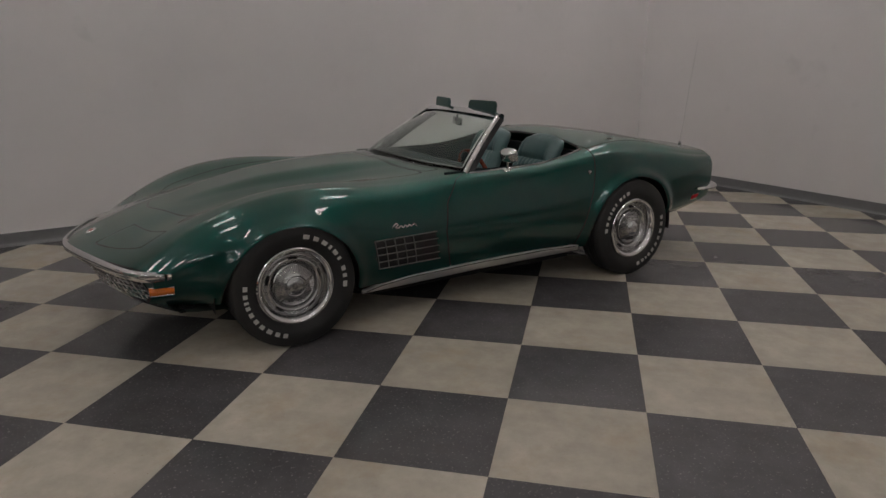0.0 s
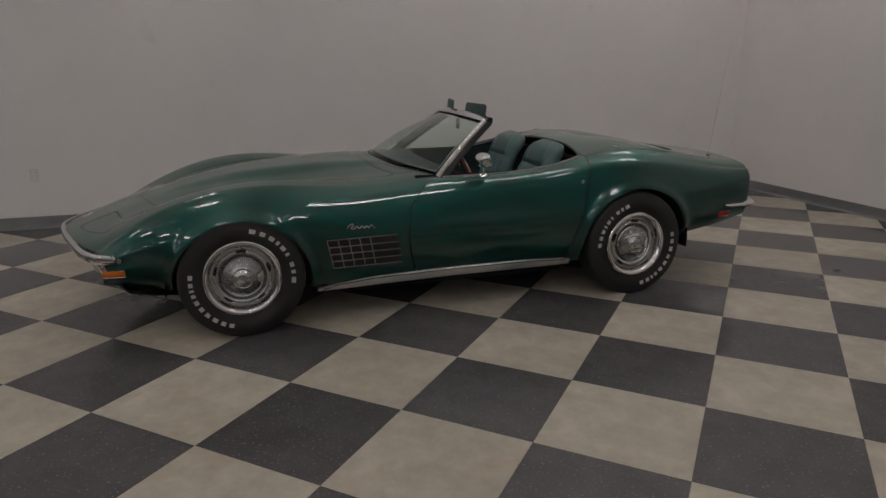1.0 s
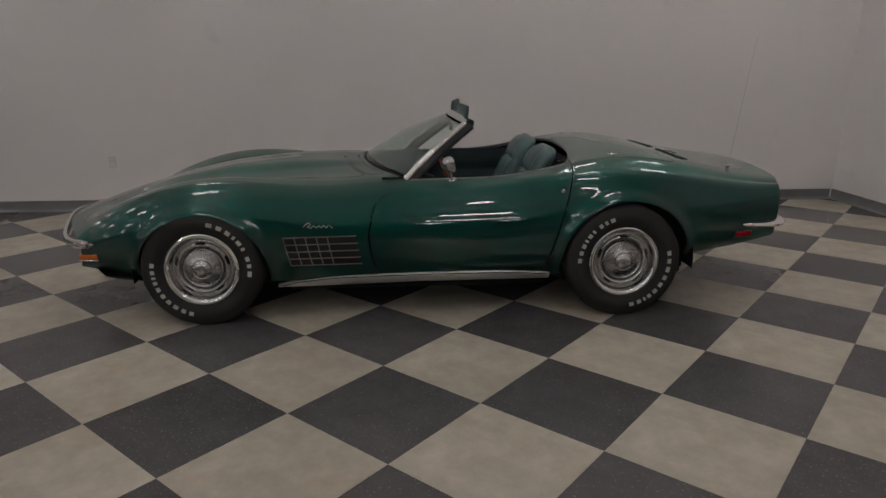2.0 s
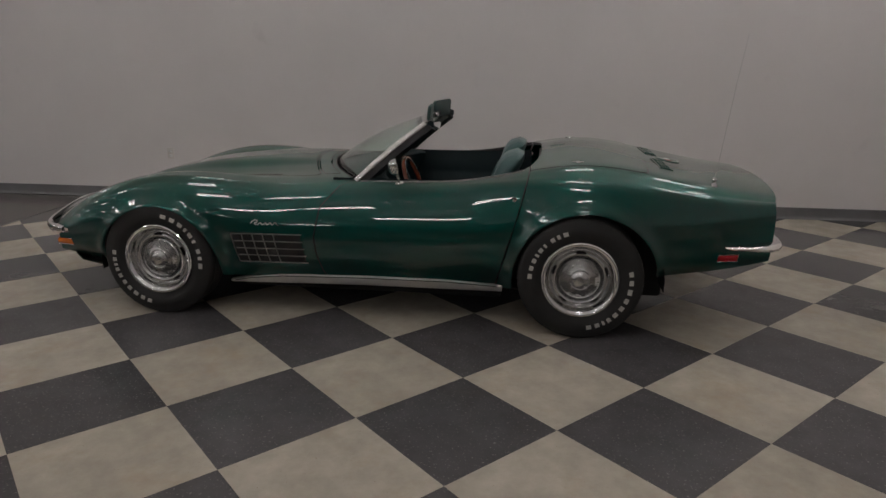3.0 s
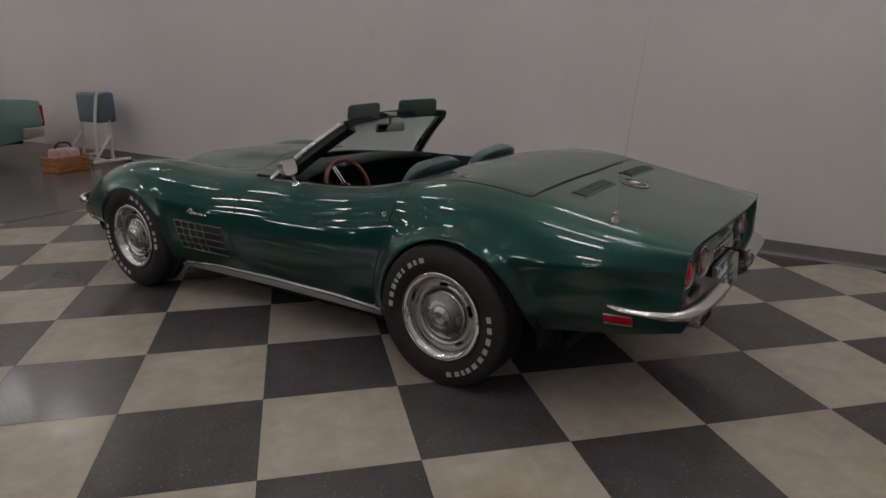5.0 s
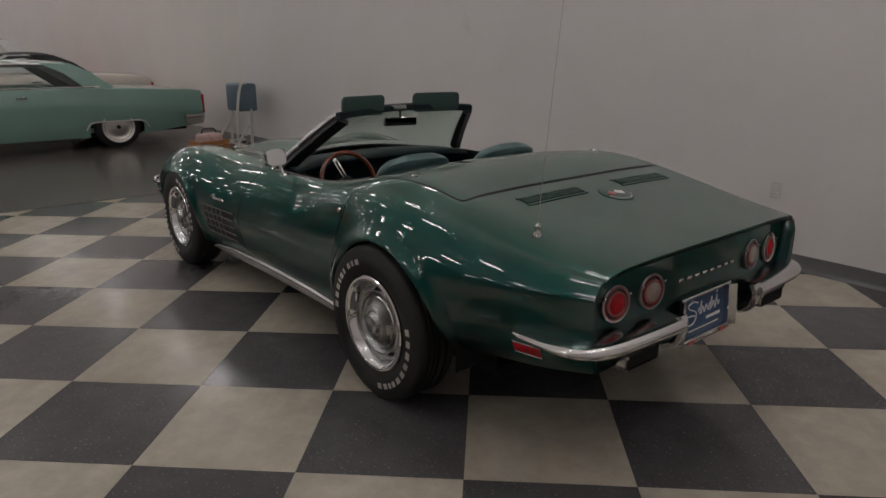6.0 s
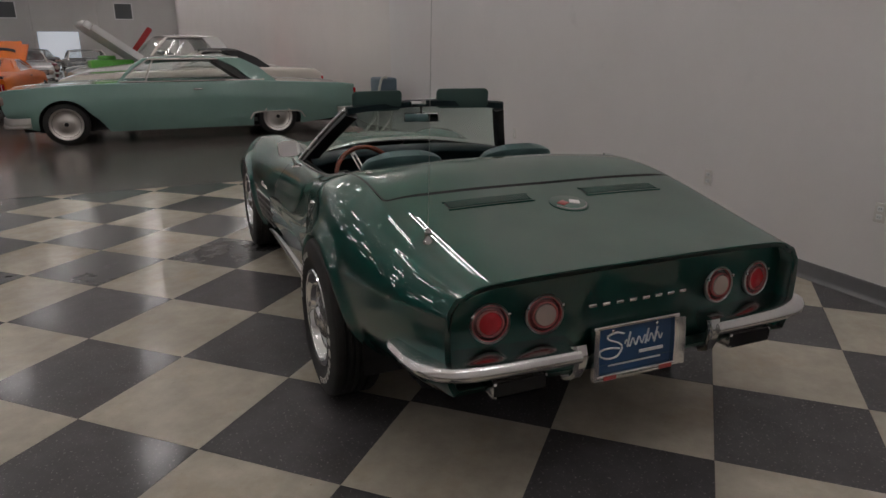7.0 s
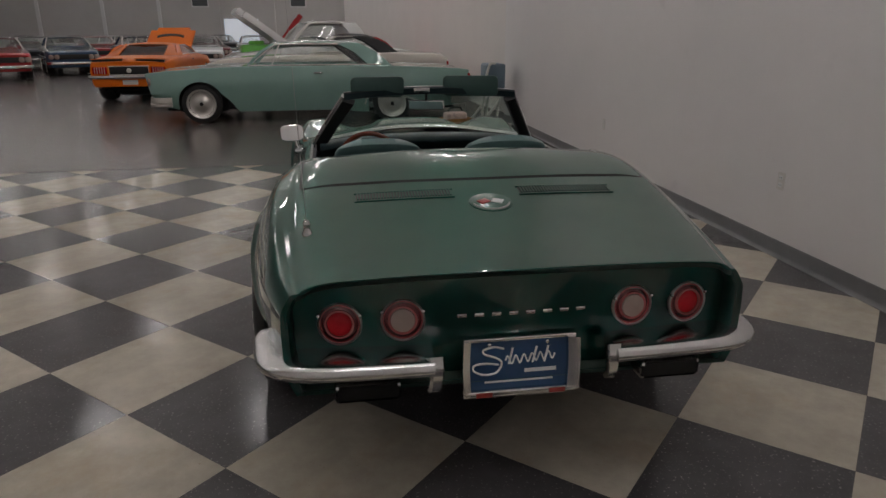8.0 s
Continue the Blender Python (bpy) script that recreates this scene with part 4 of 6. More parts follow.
# steering wheel
sw = new("steering_wheel")
sw.parent = convertible
sw.matrix_basis = pose(-0.225, 0.352, 0.742, 0, -70, 0) @ pose(0, 0, 0, 0, 0, 22) @ Matrix.Scale(0.92, 4)
bm = bmesh.new()
tube(bm, [(0.188 * math.cos(a), 0.188 * math.sin(a), 0) for a in np.linspace(0, 2 * math.pi, 72, endpoint=False)], 0.0155, 14, close=True)
part("rim", bm, WOOD, sw, "red-brown wood rim")
bm = bmesh.new()
for a in (0, 180, 270):
    m = pose(0, 0, 0, 0, 0, a + 180)
    box(bm, (0.03, -0.017, -0.014), (0.180, -0.006, -0.009), 0.002, m=m)
    box(bm, (0.03, 0.006, -0.014), (0.180, 0.017, -0.009), 0.002, m=m)
    box(bm, (0.150, -0.017, -0.014), (0.182, 0.017, -0.009), 0.002, m=m)
part("spoke", bm, STEEL, sw, "slotted steel spokes")
bm = bmesh.new()
lathe(bm, [(0.0005, 0.018), (0.025, 0.016), (0.036, 0.006), (0.044, -0.016), (0.044, -0.05), (0.030, -0.06), (0.028, -0.24)], 32, axis="z")
part("hub", bm, BLACK, sw)

# rear: recessed tail panel inside the body's edge, bowed like it
def tail_u(y, z):
    return -2.194 - 0.042 * (1 - (y / 0.68) ** 2) + 0.07 * (0.65 - z)


ring = BODY[0]
idx = list(range(0, len(ring), 2))
cen = Vector((0, 0, 0.62))
bm = bmesh.new()
loops = []
for sc, du in ((1.0, 0.0), (0.994, -0.005), (0.978, -0.006), (0.962, 0.004), (0.955, None), (0.85, None), (0.6, None), (0.3, None), (0.02, None)):
    row = []
    for i in idx:
        y, z = ring[i][1] * sc, cen.z + (ring[i][2] - cen.z) * sc
        row.append(bm.verts.new((tail_u(y, z) if du is None else ring[i][0] + du + (0.80 - z) * 0.07 * (du != 0), y, z)))
    loops.append(row)
for a, b in zip(loops, loops[1:]):
    for k in range(len(idx)):
        q = (k + 1) % len(idx)
        bm.faces.new((a[k], a[q], b[q], b[k]))
bm.faces.new(loops[-1])
bmesh.ops.recalc_face_normals(bm, faces=bm.faces)
part("tail_panel", bm, PAINT, convertible, "recessed green tail panel")


def tail_lamp(y, z, inner):
    lamp = new("tail_lamp")
    lamp.parent = convertible
    lamp.matrix_basis = pose(tail_u(y, z) - 0.002, y, z, 0, 4, -7.0 * y / 0.54) @ Matrix.Scale(0.80, 4)
    bm = bmesh.new()
    lathe(bm, [(0.081, 0.004), (0.082, -0.010), (0.078, -0.014), (0.075, -0.010), (0.074, 0.004)], 48, axis="x")
    part("bezel", bm, VENT_METAL, lamp, "thin dull chrome bezel")
    bm = bmesh.new()
    lathe(bm, [(0.0745, 0.002), (0.0735, -0.009), (0.0690, -0.010), (0.0675, -0.004)], 48, axis="x")
    part("outer_ring", bm, LENS_RING, lamp, "thin pale red outer ring")
    bm = bmesh.new()
    lathe(bm, [(0.0680, -0.003), (0.0660, -0.0055), (0.0555, -0.010)], 48, axis="x")
    part("outer_lens", bm, DARK_RED, lamp, "dark red outer lens")
    bm = bmesh.new()
    lathe(bm, [(0.0565, -0.008), (0.0545, -0.0155), (0.0475, -0.0165), (0.0455, -0.012)], 48, axis="x")
    part("lens_ring", bm, LENS_RING, lamp, "pale red inner ring")
    bm = bmesh.new()
    lathe(bm, [(0.046, -0.011), (0.038 if not inner else 0.044, -0.019), (0.024, -0.025), (0.0005, -0.027)], 48, axis="x")
    part("centre_lens", bm, WHITE_LENS if inner else RED_LENS, lamp, "clear centre lens" if inner else "red centre lens")
    for dy in (-0.075, 0.075):
        bm = bmesh.new()
        lathe(bm, [(0.0005, -0.021), (0.006, -0.019), (0.007, -0.012)], 12, axis="x", centre=(0, dy, 0.034))
        part("screw", bm, CHROME, lamp)


for y, inner in ((0.540, False), (0.357, True), (-0.350, True), (-0.540, False)):
    tail_lamp(y, 0.653 if inner else 0.646, inner)
# script letters across the tail, as plain bright bars
for k in range(8):
    bm = bmesh.new()
    box(bm, (-0.003, -0.0145, -0.0058), (0.003, 0.0145, 0.0058), 0.0022)
    o = part("tail_letter", bm, CHROME, convertible)
    o.matrix_basis = pose(tail_u(0.183 - 0.0523 * k, 0.657) - 0.004, 0.183 - 0.0523 * k, 0.657, 0, 4, 0)

# rear bumpers with turned-down ends
for sgn in (1, -1):
    path = smooth_path([(-1.985, 0.786, 0.537), (-2.06, 0.782, 0.535), (-2.16, 0.768, 0.533), (-2.235, 0.732, 0.531), (-2.278, 0.640, 0.530), (-2.292, 0.45, 0.530), (-2.296, 0.275, 0.530)], 6)
    n = len(path)
    prof0 = [(-0.100, 0.036), (-0.020, 0.030), (0.018, 0.026), (0.034, 0.017), (0.041, 0.003), (0.038, -0.012), (0.022, -0.024), (-0.060, -0.026)]

    def prof(i):
        k = min(1.0, max(0.0, (i - 9) / 14)) ** 0.8
        tip = min(1.0, 0.45 + i / 7)
        return [(o * (0.7 + 0.3 * k) * tip, (-0.004 + (z + 0.004) * (0.48 + 0.52 * k)) * tip) for o, z in prof0]

    bm = bmesh.new()
    sweep(bm, path, prof, out_of=lambda i, d: d.cross(Vector((0, 0, 1))))
    for v in bm.verts:
        v.co.y *= sgn
    bmesh.ops.recalc_face_normals(bm, faces=bm.faces)
    bp = part("rear_bumper", bm, BUMPER_CHROME, convertible, "chrome quarter bumper")
    bm = bmesh.new()
    sweep(bm, smooth_path([(-2.300, 0.272, 0.560), (-2.312, 0.268, 0.520), (-2.296, 0.272, 0.460), (-2.245, 0.280, 0.425)], 5),
          lambda i: [(o * (1.1 - 0.045 * i), z * (1.1 - 0.03 * i)) for o, z in ((-0.022, -0.018), (0.020, -0.018), (0.026, 0.0), (0.016, 0.014), (-0.018, 0.014), (-0.026, 0.0))], out_of=lambda i, d: (0, 1, 0))
    for v in bm.verts:
        v.co.y *= sgn
    bmesh.ops.recalc_face_normals(bm, faces=bm.faces)
    part("bumper_guard", bm, BUMPER_CHROME, bp)
    # square exhaust tips
    bm = bmesh.new()
    lo, hi = sorted((sgn * 0.37, sgn * 0.565))
    box(bm, (-2.295, lo, 0.425), (-2.05, hi, 0.485), 0.012)
    fs = [f for f in bm.faces if f.normal.x < -0.9]
    bm.normal_update()
    fs = [f for f in bm.faces if f.normal.x < -0.9]
    r = bmesh.ops.inset_region(bm, faces=fs, thickness=0.006)
    bmesh.ops.translate(bm, vec=(0.10, 0, 0), verts=list({v for f in fs for v in f.verts}))
    tip = part("exhaust_tip", bm, CHROME_WORN, convertible, "flat rectangular exhaust tip")
    # black block in the mouth gives the tip's shaded inside as colour
    bm = bmesh.new()
    box(bm, (-2.2895, lo + 0.008, 0.433), (-2.20, hi - 0.008, 0.477), 0.0)
    part("tip_opening", bm, UNDER, tip, "black block painting the shaded inside of the tip", smooth=False)

# number plate in a chrome frame
plate = new("number_plate")
plate.parent = convertible
plate.matrix_basis = pose(-2.243, 0.008, 0.490, 0, 4, 0)
bm = bmesh.new()
box(bm, (-0.002, -0.158, -0.080), (0.004, 0.158, 0.082), 0.001)
part("plate_face", bm, PLATE_BLUE, plate, "blue dealer plate", smooth=False)
bm = bmesh.new()
sweep(bm, smooth_path([(-0.010, 0.160, -0.084), (-0.010, 0.163, 0.0), (-0.010, 0.160, 0.084)], 6), [(-0.010, -0.008), (0.012, -0.012), (0.014, 0.008), (-0.008, 0.006)], out_of=lambda i, d: (0, 1, 0))
sweep(bm, smooth_path([(-0.010, -0.160, -0.084), (-0.010, -0.163, 0.0), (-0.010, -0.160, 0.084)], 6), [(-0.022, -0.030), (0.010, -0.012), (0.010, 0.008), (-0.022, 0.006)], out_of=lambda i, d: (0, 1, 0))
box(bm, (-0.016, -0.178, 0.080), (0.002, 0.172, 0.092), 0.003)
box(bm, (-0.020, -0.178, -0.100), (0.002, 0.172, -0.078), 0.004)
part("plate_frame", bm, CHROME, plate, "chrome plate frame")
for y0, y1 in ((0.085, 0.135), (-0.145, -0.095)):
    bm = bmesh.new()
    box(bm, (-0.0225, y0, -0.097), (-0.0195, y1, -0.082), 0.0)
    part("plate_reflector", bm, RED_ENAMEL, plate, smooth=False)
bm = bmesh.new()
swoosh = smooth_path([(0.045, 0.050), (0.075, 0.058), (0.108, 0.050), (0.104, 0.036), (0.066, 0.020), (0.052, 0.002), (0.070, -0.026), (0.108, -0.030), (0.138, -0.016), (0.136, 0.002), (0.100, 0.006), (0.062, 0.000)], 6)
tube(bm, [(-0.003, q.x, q.y) for q in swoosh], 0.0034, 6)
tube(bm, [(-0.003, 0.040 - 0.155 * a, 0.012 + 0.010 * a + 0.013 * math.sin(a * 38)) for a in np.linspace(0, 1, 70)], 0.0027, 6)
for y in (0.030, -0.045, -0.082):
    tube(bm, [(-0.003, y, 0.0), (-0.003, y - 0.012, 0.052)], 0.0034, 6)
box(bm, (-0.005, -0.120, -0.030), (-0.001, -0.02, -0.019), 0.0)
box(bm, (-0.005, -0.110, -0.058), (-0.001, 0.105, -0.053), 0.0)
part("plate_lettering", bm, WHITE, plate, "white swash and lettering bars", smooth=False)
for y in (-0.09, 0.09):
    bm = bmesh.new()
    lathe(bm, [(0.0005, -0.008), (0.006, -0.006), (0.007, 0.0)], 12, axis="x", centre=(0, y, 0.066))
    part("plate_bolt", bm, CHROME, plate)

# louvres, fuel lid badge and locks on the deck
for sgn in (1, -1):
    lv = new("deck_louvre")
    lv.parent = convertible

    def deck_quad(bm, u0, u1, y0, y1, lift, n=12):
        top = [[bm.verts.new((u, y, top_z(u, y) + lift)) for y in np.linspace(y0, y1, n)] for u in (u0, u1)]
        low = [[bm.verts.new((v.co.x, v.co.y, v.co.z - 0.006)) for v in row] for row in top]
        for k in range(n - 1):
            bm.faces.new((top[0][k], top[1][k], top[1][k + 1], top[0][k + 1]))
            for r in (0, 1):
                bm.faces.new((top[r][k], top[r][k + 1], low[r][k + 1], low[r][k]))
        for k in (0, n - 1):
            bm.faces.new((top[0][k], top[1][k], low[1][k], low[0][k]))
        bmesh.ops.recalc_face_normals(bm, faces=bm.faces)

    y0, y1 = sorted((sgn * 0.125, sgn * 0.468))
    bm = bmesh.new()
    deck_quad(bm, -1.734, -1.674, y0, y1, 0.002)
    part("vent_backing", bm, BLACK, lv, smooth=False)
    bm = bmesh.new()
    for y in np.linspace(y0 + 0.006, y1 - 0.006, 32):
        deck_quad(bm, -1.730, -1.678, y - 0.0026, y + 0.0026, 0.0075, 2)
    part("vent_slat", bm, PAINT, lv, "fine green vent slats", smooth=False)
    bm = bmesh.new()
    deck_quad(bm, -1.741, -1.732, y0 - 0.006, y1 + 0.006, 0.005)
    deck_quad(bm, -1.676, -1.667, y0 - 0.006, y1 + 0.006, 0.005)
    part("vent_frame", bm, PAINT, lv, smooth=False)
bm = bmesh.new()
zc = top_z(-1.792, 0)
lathe(bm, [(0.0005, 0.003), (0.072, 0.003), (0.0765, 0.0015), (0.078, -0.004)], 48, axis="z")
lid = part("fuel_lid", bm, PAINT, convertible, "round green fuel lid with crossed-flag badge")
lid.matrix_basis = pose(-1.792, 0.0, zc + 0.001, 0, -10, 0)
for sgn, mat in ((1, RED_ENAMEL), (-1, WHITE)):
    bm = bmesh.new()
    box(bm, (-0.018, -0.020, 0.002), (0.014, 0.020, 0.006), 0.002, m=pose(0.004, sgn * 0.026, 0, 0, 0, sgn * 28))
    part("badge_flag", bm, mat, lid)
bm = bmesh.new()
tube(bm, [(-0.066 * math.cos(a), 0.066 * math.sin(a), 0.004) for a in np.linspace(-1.3, 1.3, 24)], 0.0035, 6)
part("badge_rim", bm, VENT_METAL, lid)
for u, y in ((-1.20, 0.615), (-1.20, -0.60)):
    bm = bmesh.new()
    z = top_z(u, y)
    lathe(bm, [(0.0005, 0.008), (0.012, 0.007), (0.016, 0.0)], 20, axis="z", centre=(u, y, z))
    box(bm, (u - 0.03, y - 0.008, z), (u + 0.03, y + 0.008, z + 0.006), 0.002)
    part("lid_latch", bm, CHROME, convertible)

# aerial
az = top_z(-1.931, 0.632)
bm = bmesh.new()
lathe(bm, [(0.017, az - 0.004), (0.017, az + 0.006), (0.012, az + 0.012), (0.010, az + 0.028), (0.013, az + 0.034), (0.008, az + 0.046), (0.0005, az + 0.048)], 24, axis="z", centre=(-1.931, 0.632, 0))
aerial = part("aerial", bm, CHROME_WORN, convertible, "thin chrome whip aerial")
bm = bmesh.new()
tube(bm, [(-1.931, 0.632, az + 0.03), (-1.985, 0.640, 1.40), (-2.012, 0.645, 1.63)], [0.0010, 0.0007, 0.0005], 8)
part("mast", bm, VENT_METAL, aerial)

# flank details, both sides
for sgn in (1, -1):
    def out(u, z, d=0.0):
        return sgn * (side_y(u, z) + d)

    # bright rocker moulding
    bm = bmesh.new()
    us = np.linspace(0.825, -0.805, 60)
    rings = []
    for u in us:
        zt = np.interp(u, [-0.81, -0.5, 0.0, 0.5, 0.70, 0.825], [0.262, 0.276, 0.274, 0.262, 0.242, 0.216])
        zb = np.interp(u, [-0.81, 0.0, 0.825], [0.215, 0.212, 0.192])
        y = 0.775
        rings.append([bm.verts.new((u, sgn * (y + o), z)) for o, z in ((-0.012, zt), (0.004, zt - 0.002), (0.0105, zt - 0.009), (0.009, (zt + zb) / 2), (0.0025, zb + 0.006), (-0.010, zb))])
    for a, b in zip(rings, rings[1:]):
        for k in range(5):
            bm.faces.new((a[k], a[k + 1], b[k + 1], b[k]))
    bm.faces.new(rings[0]), bm.faces.new(rings[-1])
    bmesh.ops.recalc_face_normals(bm, faces=bm.faces)
    rk = part("rocker_moulding", bm, ROCKER, convertible, "brushed bright rocker moulding")
    # dark painted groove under its bright top edge
    bm = bmesh.new()
    strip = []
    for u in us[1:-1]:
        zt = np.interp(u, [-0.81, -0.5, 0.0, 0.5, 0.70, 0.825], [0.262, 0.276, 0.274, 0.262, 0.242, 0.216])
        strip.append((u, sgn * 0.7852, zt - 0.0135))
    sweep(bm, strip, [(-0.004, -0.0024), (0.0016, -0.0024), (0.0016, 0.0024), (-0.004, 0.0024)], out_of=lambda i, d: (0, sgn, 0))
    part("groove", bm, BLACK, rk, "dark groove")
    # egg-crate side vent
    vent = new("side_vent")
    vent.parent = convertible
    # corners of the opening
    def vent_pt(a, b, d):
        z = 0.345 + 0.172 * b
        u = (0.735 + 0.036 * b) * (1 - a) + (0.325 + 0.03 * b) * a
        return Vector((u, out(u, z, d), z))
    bm = bmesh.new()
    g = [[bm.verts.new(vent_pt(a, b, 0.0015)) for b in np.linspace(0, 1, 8)] for a in np.linspace(0, 0.98, 14)]
    for i in range(13):
        for j in range(7):
            bm.faces.new((g[i][j], g[i + 1][j], g[i + 1][j + 1], g[i][j + 1]))
    bmesh.ops.recalc_face_normals(bm, faces=bm.faces)
    part("vent_backing", bm, BLACK, vent, "black vent recess")
    bm = bmesh.new()
    for b in np.linspace(0, 1, 5):
        sweep(bm, [vent_pt(a, b, 0.004) for a in np.linspace(0, 1, 14)], [(-0.004, -0.0026), (0.004, -0.0026), (0.004, 0.0026), (-0.004, 0.0026)], out_of=lambda i, d: (0, sgn, 0))
    for a in (0.0, 0.15, 0.30, 0.45, 0.60):
        sweep(bm, [vent_pt(a, b, 0.0035) for b in np.linspace(0, 1, 8)], [(-0.004, -0.0026), (0.004, -0.0026), (0.004, 0.0026), (-0.004, 0.0026)], out_of=lambda i, d: (0, sgn, 0))
    part("vent_bar", bm, VENT_METAL, vent, "fine bright egg-crate bars", smooth=False)
    # script badge as a plain bright flourish
    bm = bmesh.new()
    pts = smooth_path([(0.655, 0.574), (0.640, 0.590), (0.622, 0.598), (0.612, 0.588), (0.630, 0.578), (0.612, 0.570), (0.595, 0.582), (0.580, 0.570), (0.566, 0.582), (0.552, 0.570), (0.538, 0.582), (0.524, 0.570), (0.508, 0.584), (0.490, 0.566)], 4)
    tube(bm, [(p.x, out(p.x, p.y, 0.003), p.y) for p in pts], 0.0028, 6)
    part("script_badge", bm, STEEL, convertible)
    # marker lamps
    for u0, u1, z0, z1, mat, nm in ((1.828, 1.940, 0.386, 0.426, AMBER, "amber side marker lamp"), (-2.072, -1.962, 0.446, 0.488, RED_LENS, "red side marker lamp")):
        mk = new("marker_lamp")
        mk.parent = convertible
        tagged(mk, nm)
        bm = bmesh.new()
        g = [[bm.verts.new((u, out(u, z, 0.004 + 0.006 * (0 < i < 5 and 0 < j < 3)), z)) for j, z in enumerate(np.linspace(z0, z1, 4))] for i, u in enumerate(np.linspace(u0, u1, 6))]
        for i in range(5):
            for j in range(3):
                bm.faces.new((g[i][j], g[i + 1][j], g[i + 1][j + 1], g[i][j + 1]))
        bmesh.ops.recalc_face_normals(bm, faces=bm.faces)
        part("lens", bm, mat, mk)
        bm = bmesh.new()
        loop = [(u0, z0), (u1, z0), (u1, z1), (u0, z1)]
        tube(bm, [(u, out(u, z, 0.003), z) for u, z in loop], 0.0035, 6, close=True)
        part("marker_frame", bm, CHROME_WORN, mk)

# front bumper, grille and badge
bm = bmesh.new()
half = [(1.835, 0.805, 0.482), (1.90, 0.803, 0.486), (1.975, 0.770, 0.492), (2.045, 0.665, 0.497), (2.135, 0.430, 0.503), (2.215, 0.180, 0.508), (2.245, 0.0, 0.510)]
path = smooth_path(half + [(u, -y, z) for u, y, z in half[-2::-1]], 5)
n = len(path)
sweep(bm, path, lambda i: [(o, z * min(1, 0.45 + 0.1 * min(i, n - 1 - i))) for o, z in ((-0.012, 0.026), (0.006, 0.024), (0.018, 0.010), (0.021, -0.008), (0.015, -0.024), (-0.004, -0.028), (-0.010, -0.010))], out_of=lambda i, d: -d.cross(Vector((0, 0, 1))) if d.cross(Vector((0, 0, 1))).x < 0 else d.cross(Vector((0, 0, 1))))
part("front_bumper", bm, CHROME, convertible, "slim chrome blade bumper")
bm = bmesh.new()
g = []
for a in np.linspace(-1, 1, 41):
    y = a * 0.74
    nose = 2.205 - 0.30 * (abs(y) / 0.8) ** 1.7
    g.append([bm.verts.new((nose + dx, y, z)) for dx, z in ((-0.02, 0.485), (-0.035, 0.44), (-0.06, 0.38), (-0.085, 0.315), (-0.12, 0.275), (-0.22, 0.255), (-0.45, 0.235))])
for a, b in zip(g, g[1:]):
    for k in range(6):
        bm.faces.new((a[k], b[k], b[k + 1], a[k + 1]))
bmesh.ops.recalc_face_normals(bm, faces=bm.faces)
part("front_valance", bm, PAINT, convertible, "green valance under the bumper")
for sgn in (1, -1):
    gr = new("grille")
    gr.parent = convertible

    def grille_pt(a, b, d):
        y = 0.16 + 0.50 * a
        nose = 2.205 - 0.30 * (y / 0.8) ** 1.7
        return Vector((nose - 0.036 - 0.055 * b + d, sgn * y, 0.437 - 0.115 * b))
    bm = bmesh.new()
    g = [[bm.verts.new(grille_pt(a, b, 0.004)) for b in (0, 0.5, 1)] for a in np.linspace(0, 1, 12)]
    for i in range(11):
        for j in range(2):
            bm.faces.new((g[i][j], g[i + 1][j], g[i + 1][j + 1], g[i][j + 1]))
    bmesh.ops.recalc_face_normals(bm, faces=bm.faces)
    part("grille_recess", bm, BLACK, gr, "black grille recess")
    bm = bmesh.new()
    for b in np.linspace(0, 1, 5):
        sweep(bm, [grille_pt(a, b, 0.010) for a in np.linspace(0, 1, 10)], [(-0.003, -0.002), (0.003, -0.002), (0.003, 0.002), (-0.003, 0.002)], out_of=lambda i, d: (1, 0, 0))
    for a in np.linspace(0, 1, 13):
        sweep(bm, [grille_pt(a, b, 0.009) for b in (0, 0.5, 1)], [(-0.003, -0.002), (0.003, -0.002), (0.003, 0.002), (-0.003, 0.002)], out_of=lambda i, d: (1, 0, 0))
    part("grille_bar", bm, STEEL, gr, "bright egg-crate grille bars", smooth=False)
bm = bmesh.new()
zc = top_z(2.12, 0)
lathe(bm, [(0.0005, 0.006), (0.026, 0.005), (0.030, 0.0)], 32, axis="z")
bd = part("nose_badge", bm, CHROME, convertible, "round nose badge")
bd.matrix_basis = pose(2.115, 0, zc + 0.002, 0, 21, 0)
bm = bmesh.new()
box(bm, (-0.012, -0.018, 0.005), (0.012, 0.018, 0.008), 0.002)
part("badge_flag", bm, RED_ENAMEL, bd)


# ---- ceiling lamps ----
def build_strip():
    st = new("strip_light")
    bm = bmesh.new()
    box(bm, (-0.62, -0.07, 0.012), (0.62, 0.07, 0.05), 0.008)
    for x in (-0.46, 0.46):
        box(bm, (x - 0.02, -0.19, -0.02), (x + 0.02, 0.19, 0.02), 0.004)
    part("housing", bm, METAL_WHITE, st)
    for x in (-0.5, 0.5):
        bm = bmesh.new()
        tube(bm, [(x, 0, 0.04), (x, 0, 1.2)], 0.004, 6)
        part("hanger", bm, METAL_WHITE, st)
    for y in (-0.15, 0.15):
        bm = bmesh.new()
        box(bm, (-0.44, y - 0.03, -0.03), (0.44, y + 0.03, 0.005), 0.01)
        part("tube_lens", bm, TUBE, st)
    return tagged(st, "white ceiling strip light with two lit strips, some added as fill", "ceiling light", "strip lights on the ceiling")


